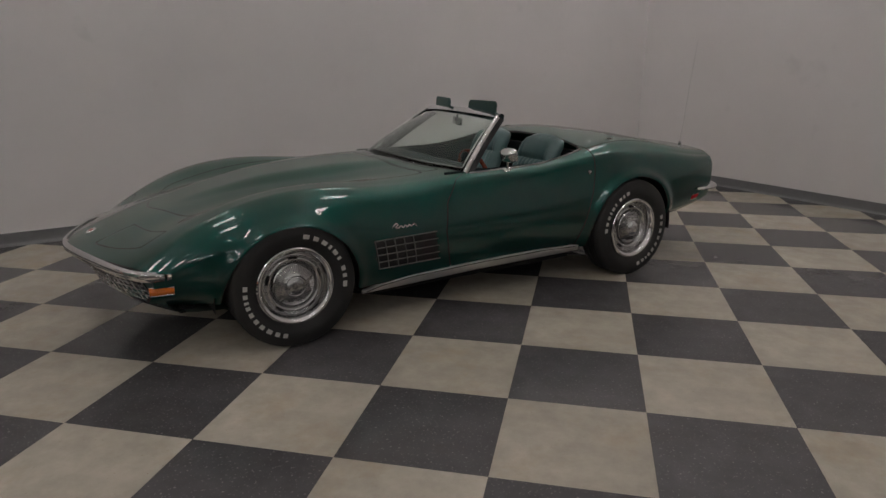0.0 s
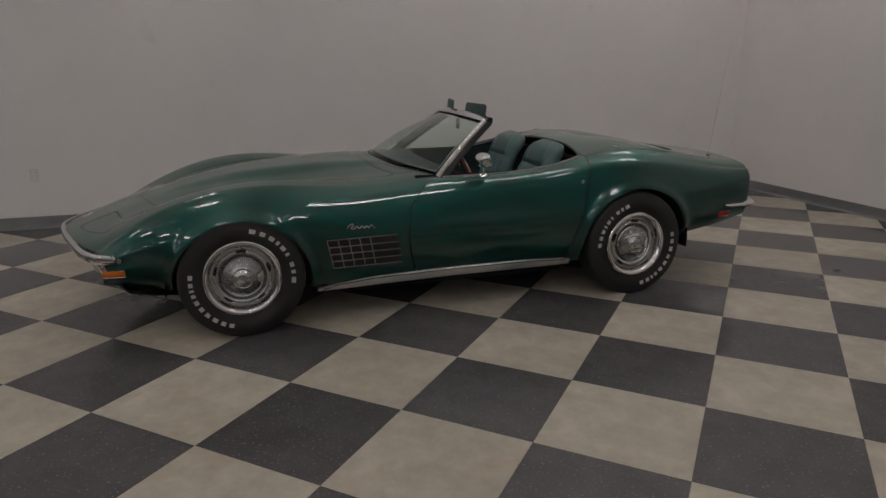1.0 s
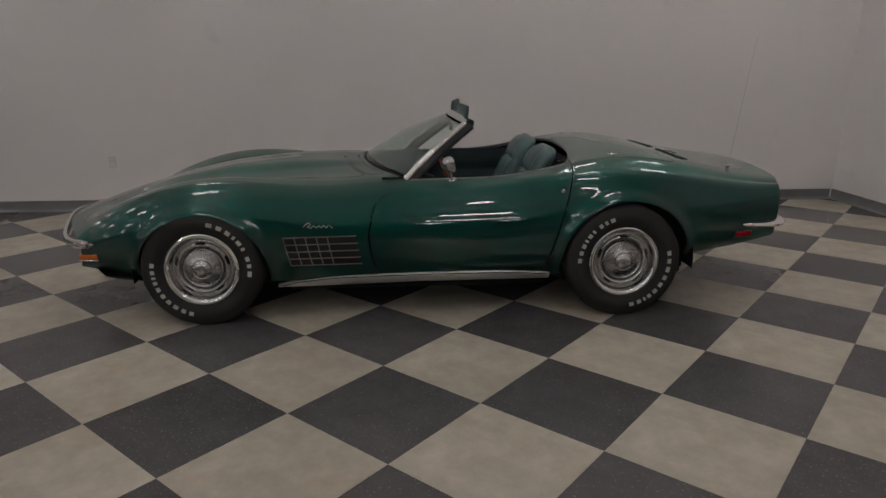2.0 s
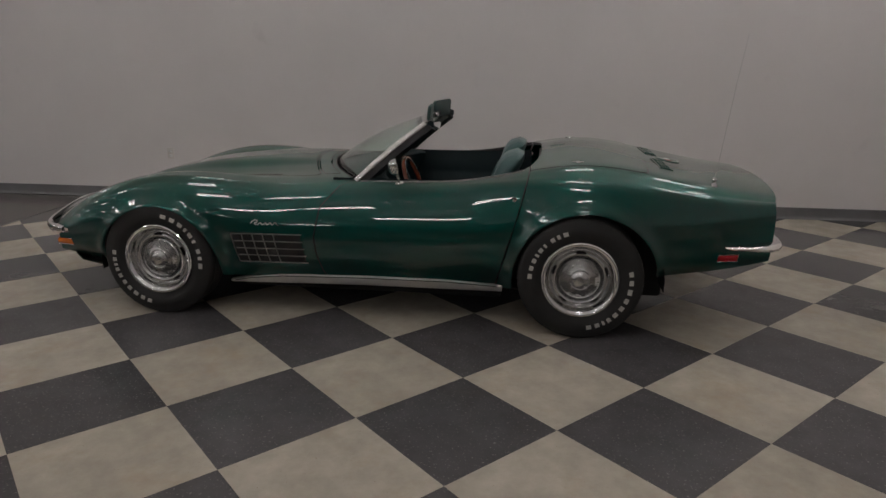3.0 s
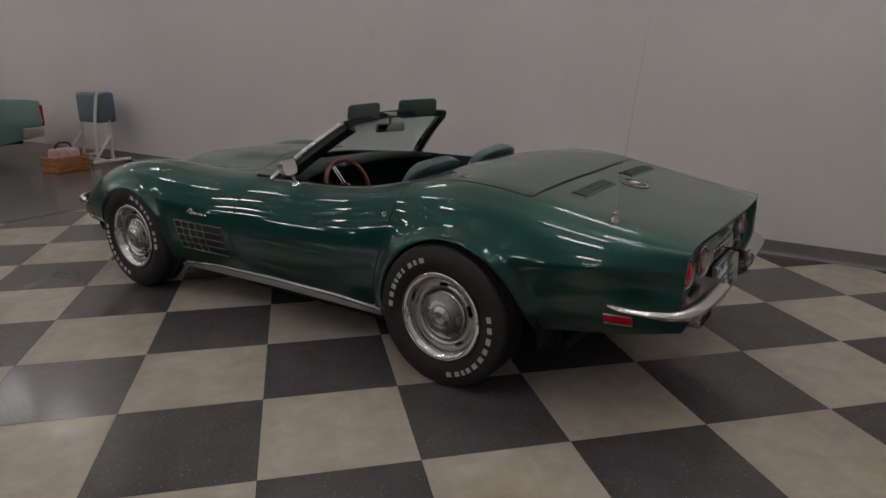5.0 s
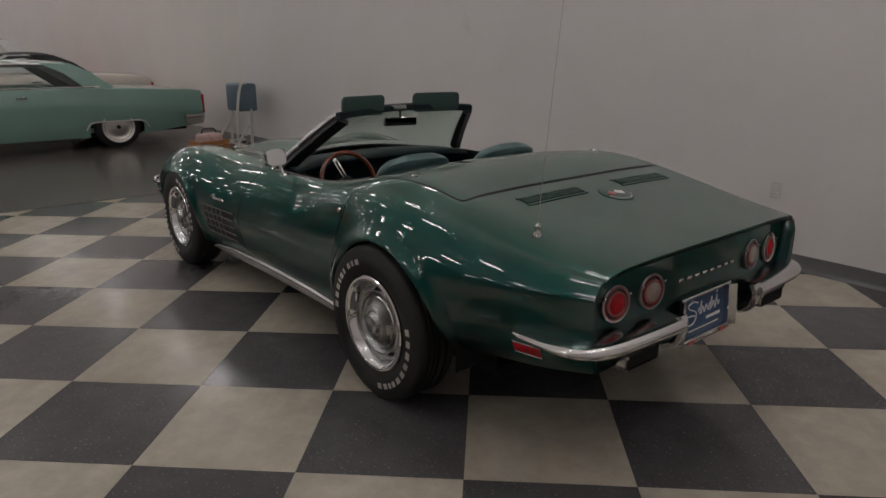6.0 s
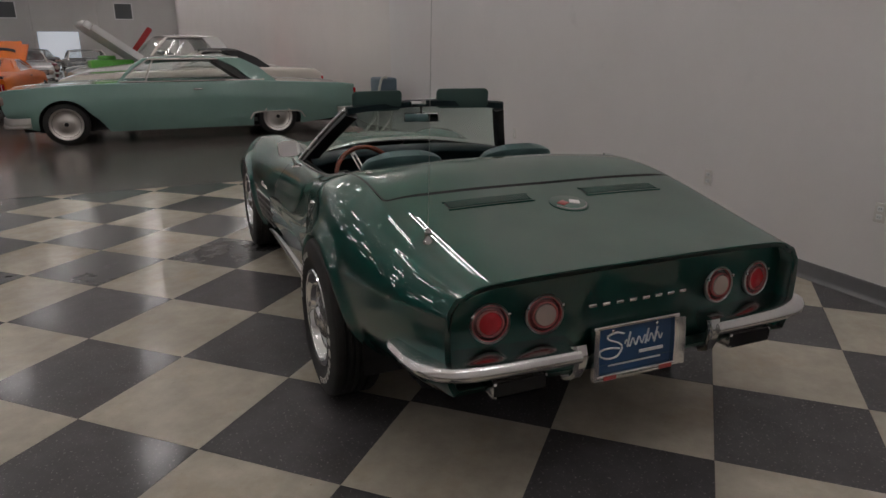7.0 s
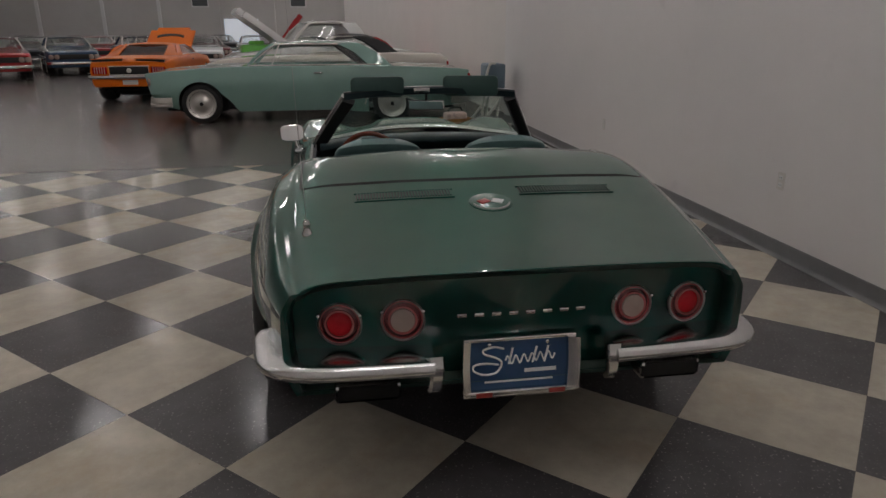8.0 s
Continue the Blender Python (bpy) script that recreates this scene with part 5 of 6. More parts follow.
STRIP = build_strip()
COLUMNS = (-1.4, 2.6, 6.7, 10.7, 15.0, 19.2, 23.0, 27.2, 31.2, 35.4, 40.0, 44.5, 49.0)
ROWS = (2.0, 4.7, 8.6, 12.9, 17.2, 22.0)
# aisle-wall row and the pair at x -3.8 are added fill for dim walls
spots = [(x, y) for y in ROWS for x in COLUMNS] + [(x, -0.9) for x in (-1.4, 2.6)] + [(x, -1.95 + 0.042 * (x - 7)) for x in COLUMNS + (8.8,) if x > 8] + [(-3.8, -0.9), (-3.8, 0.6)]
for k, (x, y) in enumerate(spots):
    m = pose(x, y, CEILING - 1.2)
    if k == 0:
        STRIP.matrix_basis = m
    else:
        copy_thing(STRIP, m)


# ---- wall fittings ----
OUTLET = shader("outlet_plate", (0.62, 0.59, 0.56), rough=0.4, vary=0.05, vary_scale=30)


def build_outlet():
    ob = new("wall_outlet")
    bm = bmesh.new()
    box(bm, (-0.036, 0.0, -0.058), (0.036, 0.006, 0.058), 0.004)
    part("cover_plate", bm, OUTLET, ob)
    for z in (-0.024, 0.024):
        bm = bmesh.new()
        box(bm, (-0.017, 0.005, z - 0.014), (0.017, 0.009, z + 0.014), 0.004)
        part("socket", bm, METAL_WHITE, ob)
        bm = bmesh.new()
        for x in (-0.007, 0.007):
            box(bm, (x - 0.0015, 0.0085, z - 0.005), (x + 0.0015, 0.0095, z + 0.005))
        part("slot", bm, BLACK, ob)
    return tagged(ob, "off-white double wall outlet low on the wall", "outlet", "outlets on the wall")


OUT = build_outlet()
OUT.matrix_basis = pose(-1.43, WALL_Y, 0.53)
for x, z in ((-0.09, 0.505), (2.93, 0.495)):
    copy_thing(OUT, pose(x, WALL_Y, z))
# thin edge strip where the tiles end
bm = bmesh.new()
box(bm, (FLOOR_END, WALL_Y + 0.03, -0.004), (FLOOR_END + 0.022, 13.0, 0.002), 0.001)
tagged(part("edge_strip", bm, BLACK, None), "thin dark strip along the edge of the tiles", "trim", kind="structure")


# ---- far end of the hall ----
PANEL = shader("panel_paint", (0.52, 0.505, 0.495), rough=0.6, vary=0.05, vary_scale=0.6)
DARK_PANE = shader("dark_window", (0.06, 0.065, 0.07), rough=0.15)
far_wall = thing("wall_far", "far wall of tall grey panels between pilasters", "wall", pose(FAR_X, 0, 0), kind="structure")
ys = [-4.0, -0.8, 4.6, 8.7, 13.0, 17.0, 21.5, 26.0, 30.0]
for a, b in zip(ys, ys[1:]):
    bm = bmesh.new()
    box(bm, (0.0, a + 0.12, 0), (0.2, b - 0.12, CEILING), 0.01)
    for z in (1.5, 2.9):
        box(bm, (-0.015, a + 0.12, z), (0.0, b - 0.12, z + 0.03), 0.0)
    part("wall_panel", bm, PANEL, far_wall, smooth=False)
for y in ys[1:]:
    bm = bmesh.new()
    box(bm, (-0.12, y - 0.12, 0), (0.2, y + 0.12, CEILING), 0.01)
    part("pilaster", bm, METAL_WHITE if int(y) % 2 else PANEL, far_wall, smooth=False)
for y in (2.7, 10.0):
    bm = bmesh.new()
    box(bm, (-0.03, y - 0.62, 3.35), (-0.005, y + 0.62, 4.5), 0.005)
    part("window_frame", bm, METAL_WHITE, far_wall, smooth=False)
    bm = bmesh.new()
    box(bm, (-0.036, y - 0.55, 3.42), (-0.031, y + 0.55, 4.43), 0.0)
    part("pane", bm, DARK_PANE, far_wall, smooth=False)
# daylight in an open bay door
DAY = glow("daylight_opening", (0.84, 0.91, 1.0), 0.28)
bm = bmesh.new()
box(bm, (FAR_X - 0.05, 5.8, 0.0), (FAR_X - 0.02, 8.35, 2.5), 0.0)
tagged(part("bay_opening", bm, DAY, None, smooth=False), "open bay door with bright daylight outside", "door", kind="structure")


# ---- other cars ----
def plain_paint(name, color):
    return shader(name, color, rough=0.4, coat=1.0, coat_rough=0.04, spec=0.3, vary=0.04, vary_scale=2)


CAR_GLASS = glass("car_glass", (0.96, 0.98, 0.97))
SMOKED = glass("smoked_glass", (0.30, 0.29, 0.29))
CABIN = shader("cabin_trim", (0.16, 0.19, 0.18), rough=0.7, vary=0.1, vary_scale=6)
HUBCAP = shader("hubcap_metal", (0.66, 0.63, 0.60), rough=0.33, metal=1.0)


def road_wheel(radius, width=0.2):
    w = new("wheel")
    bm = bmesh.new()
    k, h = radius / 0.35, width / 2
    lathe(bm, [(0.20 * k, h * 0.7), (0.215 * k, h * 0.95), (0.27 * k, h * 1.08), (0.32 * k, h), (0.345 * k, h * 0.78), (0.35 * k, h * 0.5), (0.35 * k, -h * 0.5), (0.32 * k, -h), (0.20 * k, -h * 0.7)], 40)
    part("tyre", bm, RUBBER, w)
    bm = bmesh.new()
    lathe(bm, [(0.262 * k, h * 1.02), (0.254 * k, h * 1.14), (0.236 * k, h * 1.12), (0.205 * k, h * 0.84), (0.17 * k, h * 0.72), (0.12 * k, h * 0.80), (0.085 * k, h * 0.98), (0.06 * k, h * 1.0), (0.05 * k, h * 1.12), (0.0005, h * 1.15)], 40)
    part("hubcap", bm, HUBCAP, w, "bright full hubcap")
    bm = bmesh.new()
    lathe(bm, [(0.036 * k, h * 1.10), (0.03 * k, h * 1.2), (0.0005, h * 1.22)], 20)
    part("cap_badge", bm, BLACK, w)
    return w


def coupe_tail(car, x, half, paint):
    """Rear of the orange coupe: framed black panel, lamps, plate, muffler and a split spoiler."""
    bm = bmesh.new()
    box(bm, (x - 0.014, -0.40, 0.615), (x + 0.01, 0.40, 0.775), 0.006)
    part("tail_trim", bm, BLACK, car, "black panel between the tail lamps")
    bm = bmesh.new()
    tube(bm, [(x - 0.016, -0.41, 0.605), (x - 0.016, 0.41, 0.605), (x - 0.016, 0.41, 0.785), (x - 0.016, -0.41, 0.785)], 0.012, 6, close=True)
    part("chrome_surround", bm, HUBCAP, car)
    bm = bmesh.new()
    lathe(bm, [(0.055, -0.006), (0.05, -0.02), (0.025, -0.032), (0.0005, -0.03)], 24, axis="x", centre=(x, 0, 0.695))
    part("emblem", bm, HUBCAP, car, "bright round emblem")
    for s in (-1, 1):
        bm = bmesh.new()
        box(bm, (x - 0.012, s * 0.60 - 0.15, 0.625), (x + 0.02, s * 0.60 + 0.15, 0.77), 0.01)
        lamp = part("tail_lamp", bm, RED_LENS, car)
        for dy in (-0.10, -0.05, 0.0, 0.05, 0.10):
            bm = bmesh.new()
            box(bm, (x - 0.018, s * 0.60 + dy - 0.006, 0.63), (x - 0.011, s * 0.60 + dy + 0.006, 0.765), 0.001)
            part("lamp_bar", bm, HUBCAP, lamp)
        # spoiler half over a black wedge that stands in for the shaded gap
        bm = bmesh.new()
        sweep(bm, [(x + 0.13, s * 0.14, 0.905), (x + 0.10, s * 0.45, 0.905), (x + 0.07, s * 0.74, 0.895)], [(-0.05, -0.02), (0.05, -0.02), (0.04, 0.028), (-0.05, 0.028)], out_of=lambda i, d: (1, 0, 0))
        part("spoiler_gap", bm, BLACK, car, "black wedge painted as the shade under the spoiler")
        bm = bmesh.new()
        sweep(bm, [(x + 0.16, s * 0.12, 0.94), (x + 0.13, s * 0.45, 0.94), (x + 0.10, s * 0.77, 0.928)], [(-0.09, -0.005), (0.16, -0.008), (0.16, 0.006), (-0.09, 0.008)], out_of=lambda i, d: (1, 0, 0))
        part("spoiler", bm, paint, car)
    bm = bmesh.new()
    box(bm, (x - 0.03, -0.155, 0.40), (x - 0.012, 0.155, 0.50), 0.004)
    part("number_plate", bm, WHITE_CAR, car, "small white plate")
    bm = bmesh.new()
    lathe(bm, [(0.0005, -0.34), (0.10, -0.33), (0.12, -0.30), (0.12, 0.30), (0.10, 0.33), (0.0005, 0.34)], 20, axis="y", centre=(x + 0.5, 0.05, 0.26))
    part("muffler", bm, UNDER, car)


def saloon(label, m, paint, top, base, wheel_r, axles, end, half, cabin, roof_paint=None, pillars=(0.5,), hood_up=False, engine=None, group="", skirt=False, coupe=False):
    """A parked car. top: (x, z) of the upper line from tail to nose; base: sill height; end: (tail, nose);
    cabin: x of rear glass foot, rear of roof, front of roof, windshield foot, then belt and roof heights."""
    car = thing("parked_car", label, "car", m, group)
    xs = np.linspace(end[0], end[1], 90)
    rows = []
    tx, tz = [p[0] for p in top], [p[1] for p in top]
    for x in xs:
        zt = float(np.interp(x, tx, tz))
        t = (x - end[0]) / (end[1] - end[0])
        w = half * (1 - 0.10 * max(0, 1 - t / 0.12) ** 2 - 0.12 * max(0, (t - 0.86) / 0.14) ** 2)
        zb = base + 0.12 * max(0, 1 - t / 0.2) + (0.13 if skirt else 0.04) * max(0, (t - 0.88) / 0.12)
        cs = np.array([(0, zt + 0.012), (0.5 * w, zt + 0.006), (0.86 * w, zt - 0.004), (0.965 * w, zt - 0.045), (w, zt - 0.17), (0.995 * w, (zt + zb) / 2 - 0.02), (0.98 * w, zb + 0.1), (0.93 * w, zb)])
        if skirt:
            # crisp fender blade, a crease low on the side and tucked-in sills
            cs = np.array([(0, zt - 0.012), (0.5 * w, zt - 0.014), (0.88 * w, zt - 0.004), (0.965 * w, zt - 0.022), (0.992 * w, zt - 0.17), (w, zt - 0.33), (0.955 * w, zb + 0.15), (0.90 * w, zb)])
        full = np.vstack([cs[:0:-1] * (-1, 1), cs])
        q = np.linspace(0, 14, 71)
        yz = spline(np.arange(15.0), full, q)
        lean = 0.22 * max(0, (t - 0.90) / 0.10) if skirt else 0
        rows.append([(x + lean * (z - 0.5), y, z) for y, z in yz])
    P = np.array(rows)
    sh = grid_shell(P)
    r = wheel_r + 0.055

    def arches(p):
        g = np.ones(len(p))
        for a in axles:
            cut = r if a > 0 else r * (0.98 if wheel_r > 0.30 else 0.9)
            zc = wheel_r * (0.95 if a > 0 else 0.72)
            if skirt and a < 0:
                g = np.minimum(g, np.where(np.abs(p[:, 1]) > half * 0.5, -soft_min(0.40 - np.abs(p[:, 0] - a), 0.40 - p[:, 2], k=0.03), 1.0))
                continue
            dx = p[:, 0] - a
            if skirt:
                dx = np.where(dx < 0, np.minimum(dx + 0.7 * np.maximum(0.5 - p[:, 2], 0), 0), dx)
            g = np.minimum(g, np.where(np.abs(p[:, 1]) > half * 0.5, np.hypot(dx, np.maximum(p[:, 2] - zc, 0)) - cut, 1.0))
        return g

    sh = sh.keep(arches(sh.v))
    cb = cabin
    sh = sh.keep(-np.where(sh.v[:, 2] > base + 0.2, soft_min(sh.v[:, 0] - cb[0] - 0.05, cb[3] - 0.03 - sh.v[:, 0], half * 0.84 - np.abs(sh.v[:, 1]), k=0.02), -1.0))
    sh.build("body", paint, car, "", 0.03)
    # ends
    for k, nm, mat in ((0, "tail_panel", paint), (-1, "front_panel", paint)):
        bm = bmesh.new()
        vs = [bm.verts.new((p[0], p[1], p[2])) for p in P[k][::2]]
        bm.faces.new(vs)
        part(nm, bm, mat, car, smooth=False)
    bm = bmesh.new()
    box(bm, (end[0] + 0.25, -half * 0.72, base + 0.02), (end[1] - 0.2, half * 0.72, base + 0.06))
    for a in axles:
        for s in (-1, 1):
            box(bm, (a - r - 0.02, s * half * 0.70 - 0.01, base), (a + r + 0.02, s * half * 0.70 + 0.01, base + 0.5))
    part("underbody", bm, UNDER, car, smooth=False)
    bm = bmesh.new()
    box(bm, (cb[0], -half * 0.8, base + 0.06), (cb[3], half * 0.8, base + 0.12))
    for x in (cb[1] + 0.1, (cb[1] + cb[2]) / 2 + 0.15):
        box(bm, (x, -half * 0.74, base + 0.1), (x + 0.14, half * 0.74, cb[4] - 0.03), 0.04)
    part("bench_seat", bm, CABIN, car)
    # cabin: pillars, glass and roof
    roof_paint = roof_paint or paint
    wb, wr = half * 0.86, half * 0.70
    foot_c, head_c, head_a, foot_a = cb[0], cb[1], cb[2], cb[3]
    zb, zr = cb[4], cb[5]
    nx, ny = 14, 15
    bm = bmesh.new()
    for lift in (0.0, -0.06):
        g = [[bm.verts.new((head_c + (head_a - head_c) * i / (nx - 1) + 0.05 * (1 - (2 * j / (ny - 1) - 1) ** 2) * (2 * i / (nx - 1) - 1), wr * (2 * j / (ny - 1) - 1),
              zr + lift - 0.045 * abs(2 * j / (ny - 1) - 1) ** 2.5 - 0.035 * abs(2 * i / (nx - 1) - 1) ** 2.5)) for j in range(ny)] for i in range(nx)]
        for i in range(nx - 1):
            for j in range(ny - 1):
                bm.faces.new((g[i][j], g[i + 1][j], g[i + 1][j + 1], g[i][j + 1]))
    bmesh.ops.recalc_face_normals(bm, faces=bm.faces)
    part("roof", bm, roof_paint, car)
    for s in (1, -1):
        for kind, (x0, x1), wdt in (("a", (foot_a, head_a), 0.03), ("c", (foot_c + 0.22, head_c + 0.16), 0.19)):
            bm = bmesh.new()
            sweep(bm, [(x0, s * wb, zb - 0.02), ((x0 + x1) / 2, s * (wb + wr) / 2, (zb + zr) / 2 + 0.01), (x1, s * wr, zr - 0.06)], [(-wdt, -0.018), (wdt, -0.018), (wdt, 0.018), (-wdt, 0.018)], out_of=lambda i, d: (1, 0, 0))
            part("pillar", bm, roof_paint if kind == "c" or coupe or skirt else HUBCAP, car)
        if coupe:
            bm = bmesh.new()
            q = [bm.verts.new(p) for p in ((foot_c - 0.12, s * wb * 0.68, zb + 0.01), (foot_c - 0.02, s * (wb + 0.06), zb - 0.02), (foot_c + 0.55, s * (wb + 0.03), zb - 0.01),
                                           (head_c + 0.30, s * wr, zr - 0.055), (head_c - 0.02, s * wr * 0.80, zr - 0.02))]
            for f in ((0, 1, 4), (1, 3, 4), (1, 2, 3)):
                bm.faces.new([q[k] for k in f])
            ret = bmesh.ops.extrude_face_region(bm, geom=list(bm.faces))
            bmesh.ops.translate(bm, vec=(0.02, -s * 0.03, -0.02), verts=[v for v in ret["geom"] if isinstance(v, bmesh.types.BMVert)])
            bmesh.ops.recalc_face_normals(bm, faces=bm.faces)
            bmesh.ops.bevel(bm, geom=list(bm.edges), offset=0.008, segments=2, affect="EDGES")
            part("sail_panel", bm, paint, car)
        bm = bmesh.new()
        q = [bm.verts.new(p) for p in ((foot_a - 0.03, s * wb, zb), (head_a - 0.02, s * wr, zr - 0.07), (head_c + 0.15, s * wr, zr - 0.07), (foot_c + 0.25, s * wb, zb))]
        bm.faces.new(q)
        ret = bmesh.ops.extrude_face_region(bm, geom=list(bm.faces))
        bmesh.ops.translate(bm, vec=(0, -s * 0.006, 0), verts=[v for v in ret["geom"] if isinstance(v, bmesh.types.BMVert)])
        bmesh.ops.recalc_face_normals(bm, faces=bm.faces)
        part("side_window", bm, CAR_GLASS, car, smooth=False).visible_shadow = False
        bm = bmesh.new()
        tube(bm, [(foot_a - 0.02, s * (wb + 0.004), zb + 0.004), (head_a - 0.02, s * (wr + 0.006), zr - 0.062), (head_c + 0.14, s * (wr + 0.006), zr - 0.062), (foot_c + 0.22, s * (wb + 0.004), zb + 0.004)], 0.012, 6, close=True)
        part("window_trim", bm, HUBCAP, car)
        if skirt:
            # vent window post, dark quarter trim behind the glass and a dark belt seal
            bm = bmesh.new()
            tube(bm, [(foot_a - 0.40, s * (wb + 0.002), zb), (head_a - 0.10, s * (wr + 0.004), zr - 0.066)], 0.011, 6)
            part("vent_window_post", bm, HUBCAP, car)
            bm = bmesh.new()
            sweep(bm, [(foot_c + 0.44, s * (wb - 0.03), zb - 0.03), (head_c + 0.36, s * (wr - 0.02), zr - 0.07)], [(-0.14, -0.012), (0.10, -0.012), (0.10, 0.012), (-0.14, 0.012)], out_of=lambda i, d: (1, 0, 0))
            part("quarter_trim", bm, BLACK, car, "dark trim inside the rear quarter")
            bm = bmesh.new()
            tube(bm, [(foot_a - 0.02, s * (wb + 0.012), zb - 0.008), (foot_c + 0.30, s * (wb + 0.012), zb - 0.008)], 0.013, 6)
            part("belt_seal", bm, BLACK, car)
            bm = bmesh.new()
            tube(bm, [(axles[1] - 0.46, s * (half * 0.985), 0.30), (axles[1] - 0.40, s * half * 0.99, 0.395), (axles[1] - 0.32, s * half * 0.992, 0.415), (axles[1] + 0.32, s * half * 0.992, 0.415), (axles[1] + 0.40, s * half * 0.99, 0.395), (axles[1] + 0.46, s * half * 0.985, 0.30)], 0.012, 6)
            part("arch_moulding", bm, HUBCAP, car)
    for nm, xa, xb in (("windshield", foot_a, head_a), ("rear_window", foot_c, head_c)):
        bm = bmesh.new()
        k = 0.74 if coupe and nm == "rear_window" else 1.0
        q = [bm.verts.new(p) for p in ((xa, -wb * 0.96 * k, zb), (xa, wb * 0.96 * k, zb), (xb, wr * 0.94 * k, zr - 0.05), (xb, -wr * 0.94 * k, zr - 0.05))]
        bm.faces.new(q)
        ret = bmesh.ops.extrude_face_region(bm, geom=list(bm.faces))
        bmesh.ops.translate(bm, vec=(0.006, 0, 0), verts=[v for v in ret["geom"] if isinstance(v, bmesh.types.BMVert)])
        bmesh.ops.recalc_face_normals(bm, faces=bm.faces)
        part(nm, bm, SMOKED if coupe else CAR_GLASS, car, smooth=False).visible_shadow = False
    # bumpers and lamps
    for x, s, nm in ((end[1], 1, "front_bumper"), (end[0], -1, "rear_bumper")):
        bm = bmesh.new()
        zz = 0.56 if coupe and s < 0 else base + 0.17 if s > 0 else base + 0.20
        path = smooth_path([(x - s * 0.34, half * 0.99, zz), (x - s * 0.05, half * 0.93, zz), (x + s * 0.045, half * 0.6, zz), (x + s * 0.06, 0, zz), (x + s * 0.045, -half * 0.6, zz), (x - s * 0.05, -half * 0.93, zz), (x - s * 0.34, -half * 0.99, zz)], 5)
        profile = [(-0.02, -0.06), (0.025, -0.055), (0.035, -0.01), (0.03, 0.045), (-0.02, 0.055)]
        if skirt:
            profile = [(-0.02, -0.085), (0.012, -0.08), (0.022, -0.02), (0.022, 0.0), (0.006, 0.008), (0.006, 0.016), (0.034, 0.024), (0.038, 0.05), (0.026, 0.066), (-0.02, 0.07)]
        elif coupe:
            profile = [(-0.02, -0.04), (0.03, -0.035), (0.045, 0.0), (0.03, 0.03), (-0.02, 0.035)]
        sweep(bm, path, profile, out_of=lambda i, d: d.cross(Vector((0, 0, 1))) * (1 if s < 0 else -1))
        part(nm, bm, HUBCAP if skirt else BUMPER_CHROME if coupe else CHROME_WORN, car, "chrome bumper")
    zn = float(np.interp(end[1], tx, tz)) - 0.14
    bm = bmesh.new()
    box(bm, (end[1] - 0.02, -half * 0.76, zn - 0.09), (end[1] + 0.008, half * 0.76, zn + 0.085), 0.01)
    part("grille", bm, BLACK, car, "black grille")
    for y in (-0.82, -0.62, 0.62, 0.82):
        bm = bmesh.new()
        lathe(bm, [(0.075, -0.02), (0.085, 0.02), (0.07, 0.03), (0.0005, 0.04)], 20, axis="x", centre=(end[1], y * half, zn))
        part("headlamp", bm, WHITE_LENS, car)
    if coupe:
        coupe_tail(car, end[0], half, paint)
    for y in () if coupe else (-0.85, 0.85):
        bm = bmesh.new()
        box(bm, (end[0] - 0.025, y * half - 0.05, base + 0.28), (end[0] + 0.02, y * half + 0.05, float(np.interp(end[0], tx, tz)) - 0.06), 0.012)
        part("tail_lamp", bm, RED_LENS, car)
    for s in (1, -1):
        bm = bmesh.new()
        zz = (float(np.interp(0, tx, tz)) + base) / 2 + 0.03
        if not skirt:
            tube(bm, [(end[0] + 0.12, s * (half + 0.002), zz), (end[1] - 0.25, s * (half + 0.002), zz)], 0.007, 6)
            part("side_moulding", bm, HUBCAP, car)
        for x in ((cabin[0] + cabin[3]) / 2 + 0.06,):
            bm = bmesh.new()
            box(bm, (x - 0.07, s * half - 0.01, zb - 0.13), (x + 0.07, s * half + 0.018, zb - 0.105), 0.006)
            part("door_handle", bm, CHROME_WORN, car)
    w0 = road_wheel(wheel_r, 0.29 if coupe else 0.2)
    spots = [(a, s) for a in axles for s in (1, -1)]
    for k, (a, s) in enumerate(spots):
        w = w0 if k == 0 else copy_thing(w0, Matrix())
        w.matrix_basis = pose(a, s * (half - 0.13), wheel_r, 0, 0, 0 if s > 0 else 180)
        w.parent = car
    if hood_up:
        nose_z = float(np.interp(end[1], tx, tz))
        bm = bmesh.new()
        L = end[1] - foot_a - 0.15
        hw = half * (0.66 if coupe else 0.82)
        box(bm, (0, -hw, -0.06 if coupe else -0.13), (L, hw, 0.015), 0.0)
        corners = [e for e in bm.edges if abs(e.verts[0].co.z - e.verts[1].co.z) > 0.05 and e.verts[0].co.x > L / 2]
        bmesh.ops.bevel(bm, geom=corners, offset=0.16, segments=6, affect="EDGES")
        bmesh.ops.bevel(bm, geom=[e for e in bm.edges if abs(e.verts[0].co.z - e.verts[1].co.z) < 0.01], offset=0.02, segments=2, affect="EDGES")
        hd = part("raised_hood", bm, paint, car, "hood propped wide open")
        hd.matrix_basis = pose(foot_a + 0.08, 0, zb + 0.01, 0, -hood_up, 0) if hood_up > 0 else pose(end[1] - 0.12, 0, nose_z + 0.05, 0, -180 - hood_up, 0)
        if coupe:
            bm = bmesh.new()
            sweep(bm, smooth_path([(L * 0.58, -0.34, 0.016), (L * 0.64, -0.2, 0.016), (L * 0.66, 0, 0.016), (L * 0.64, 0.2, 0.016), (L * 0.58, 0.34, 0.016)], 4),
                  [(-0.05, -0.004), (0.05, -0.004), (0.03, 0.03), (-0.05, 0.01)], out_of=lambda i, d: (1, 0, 0))
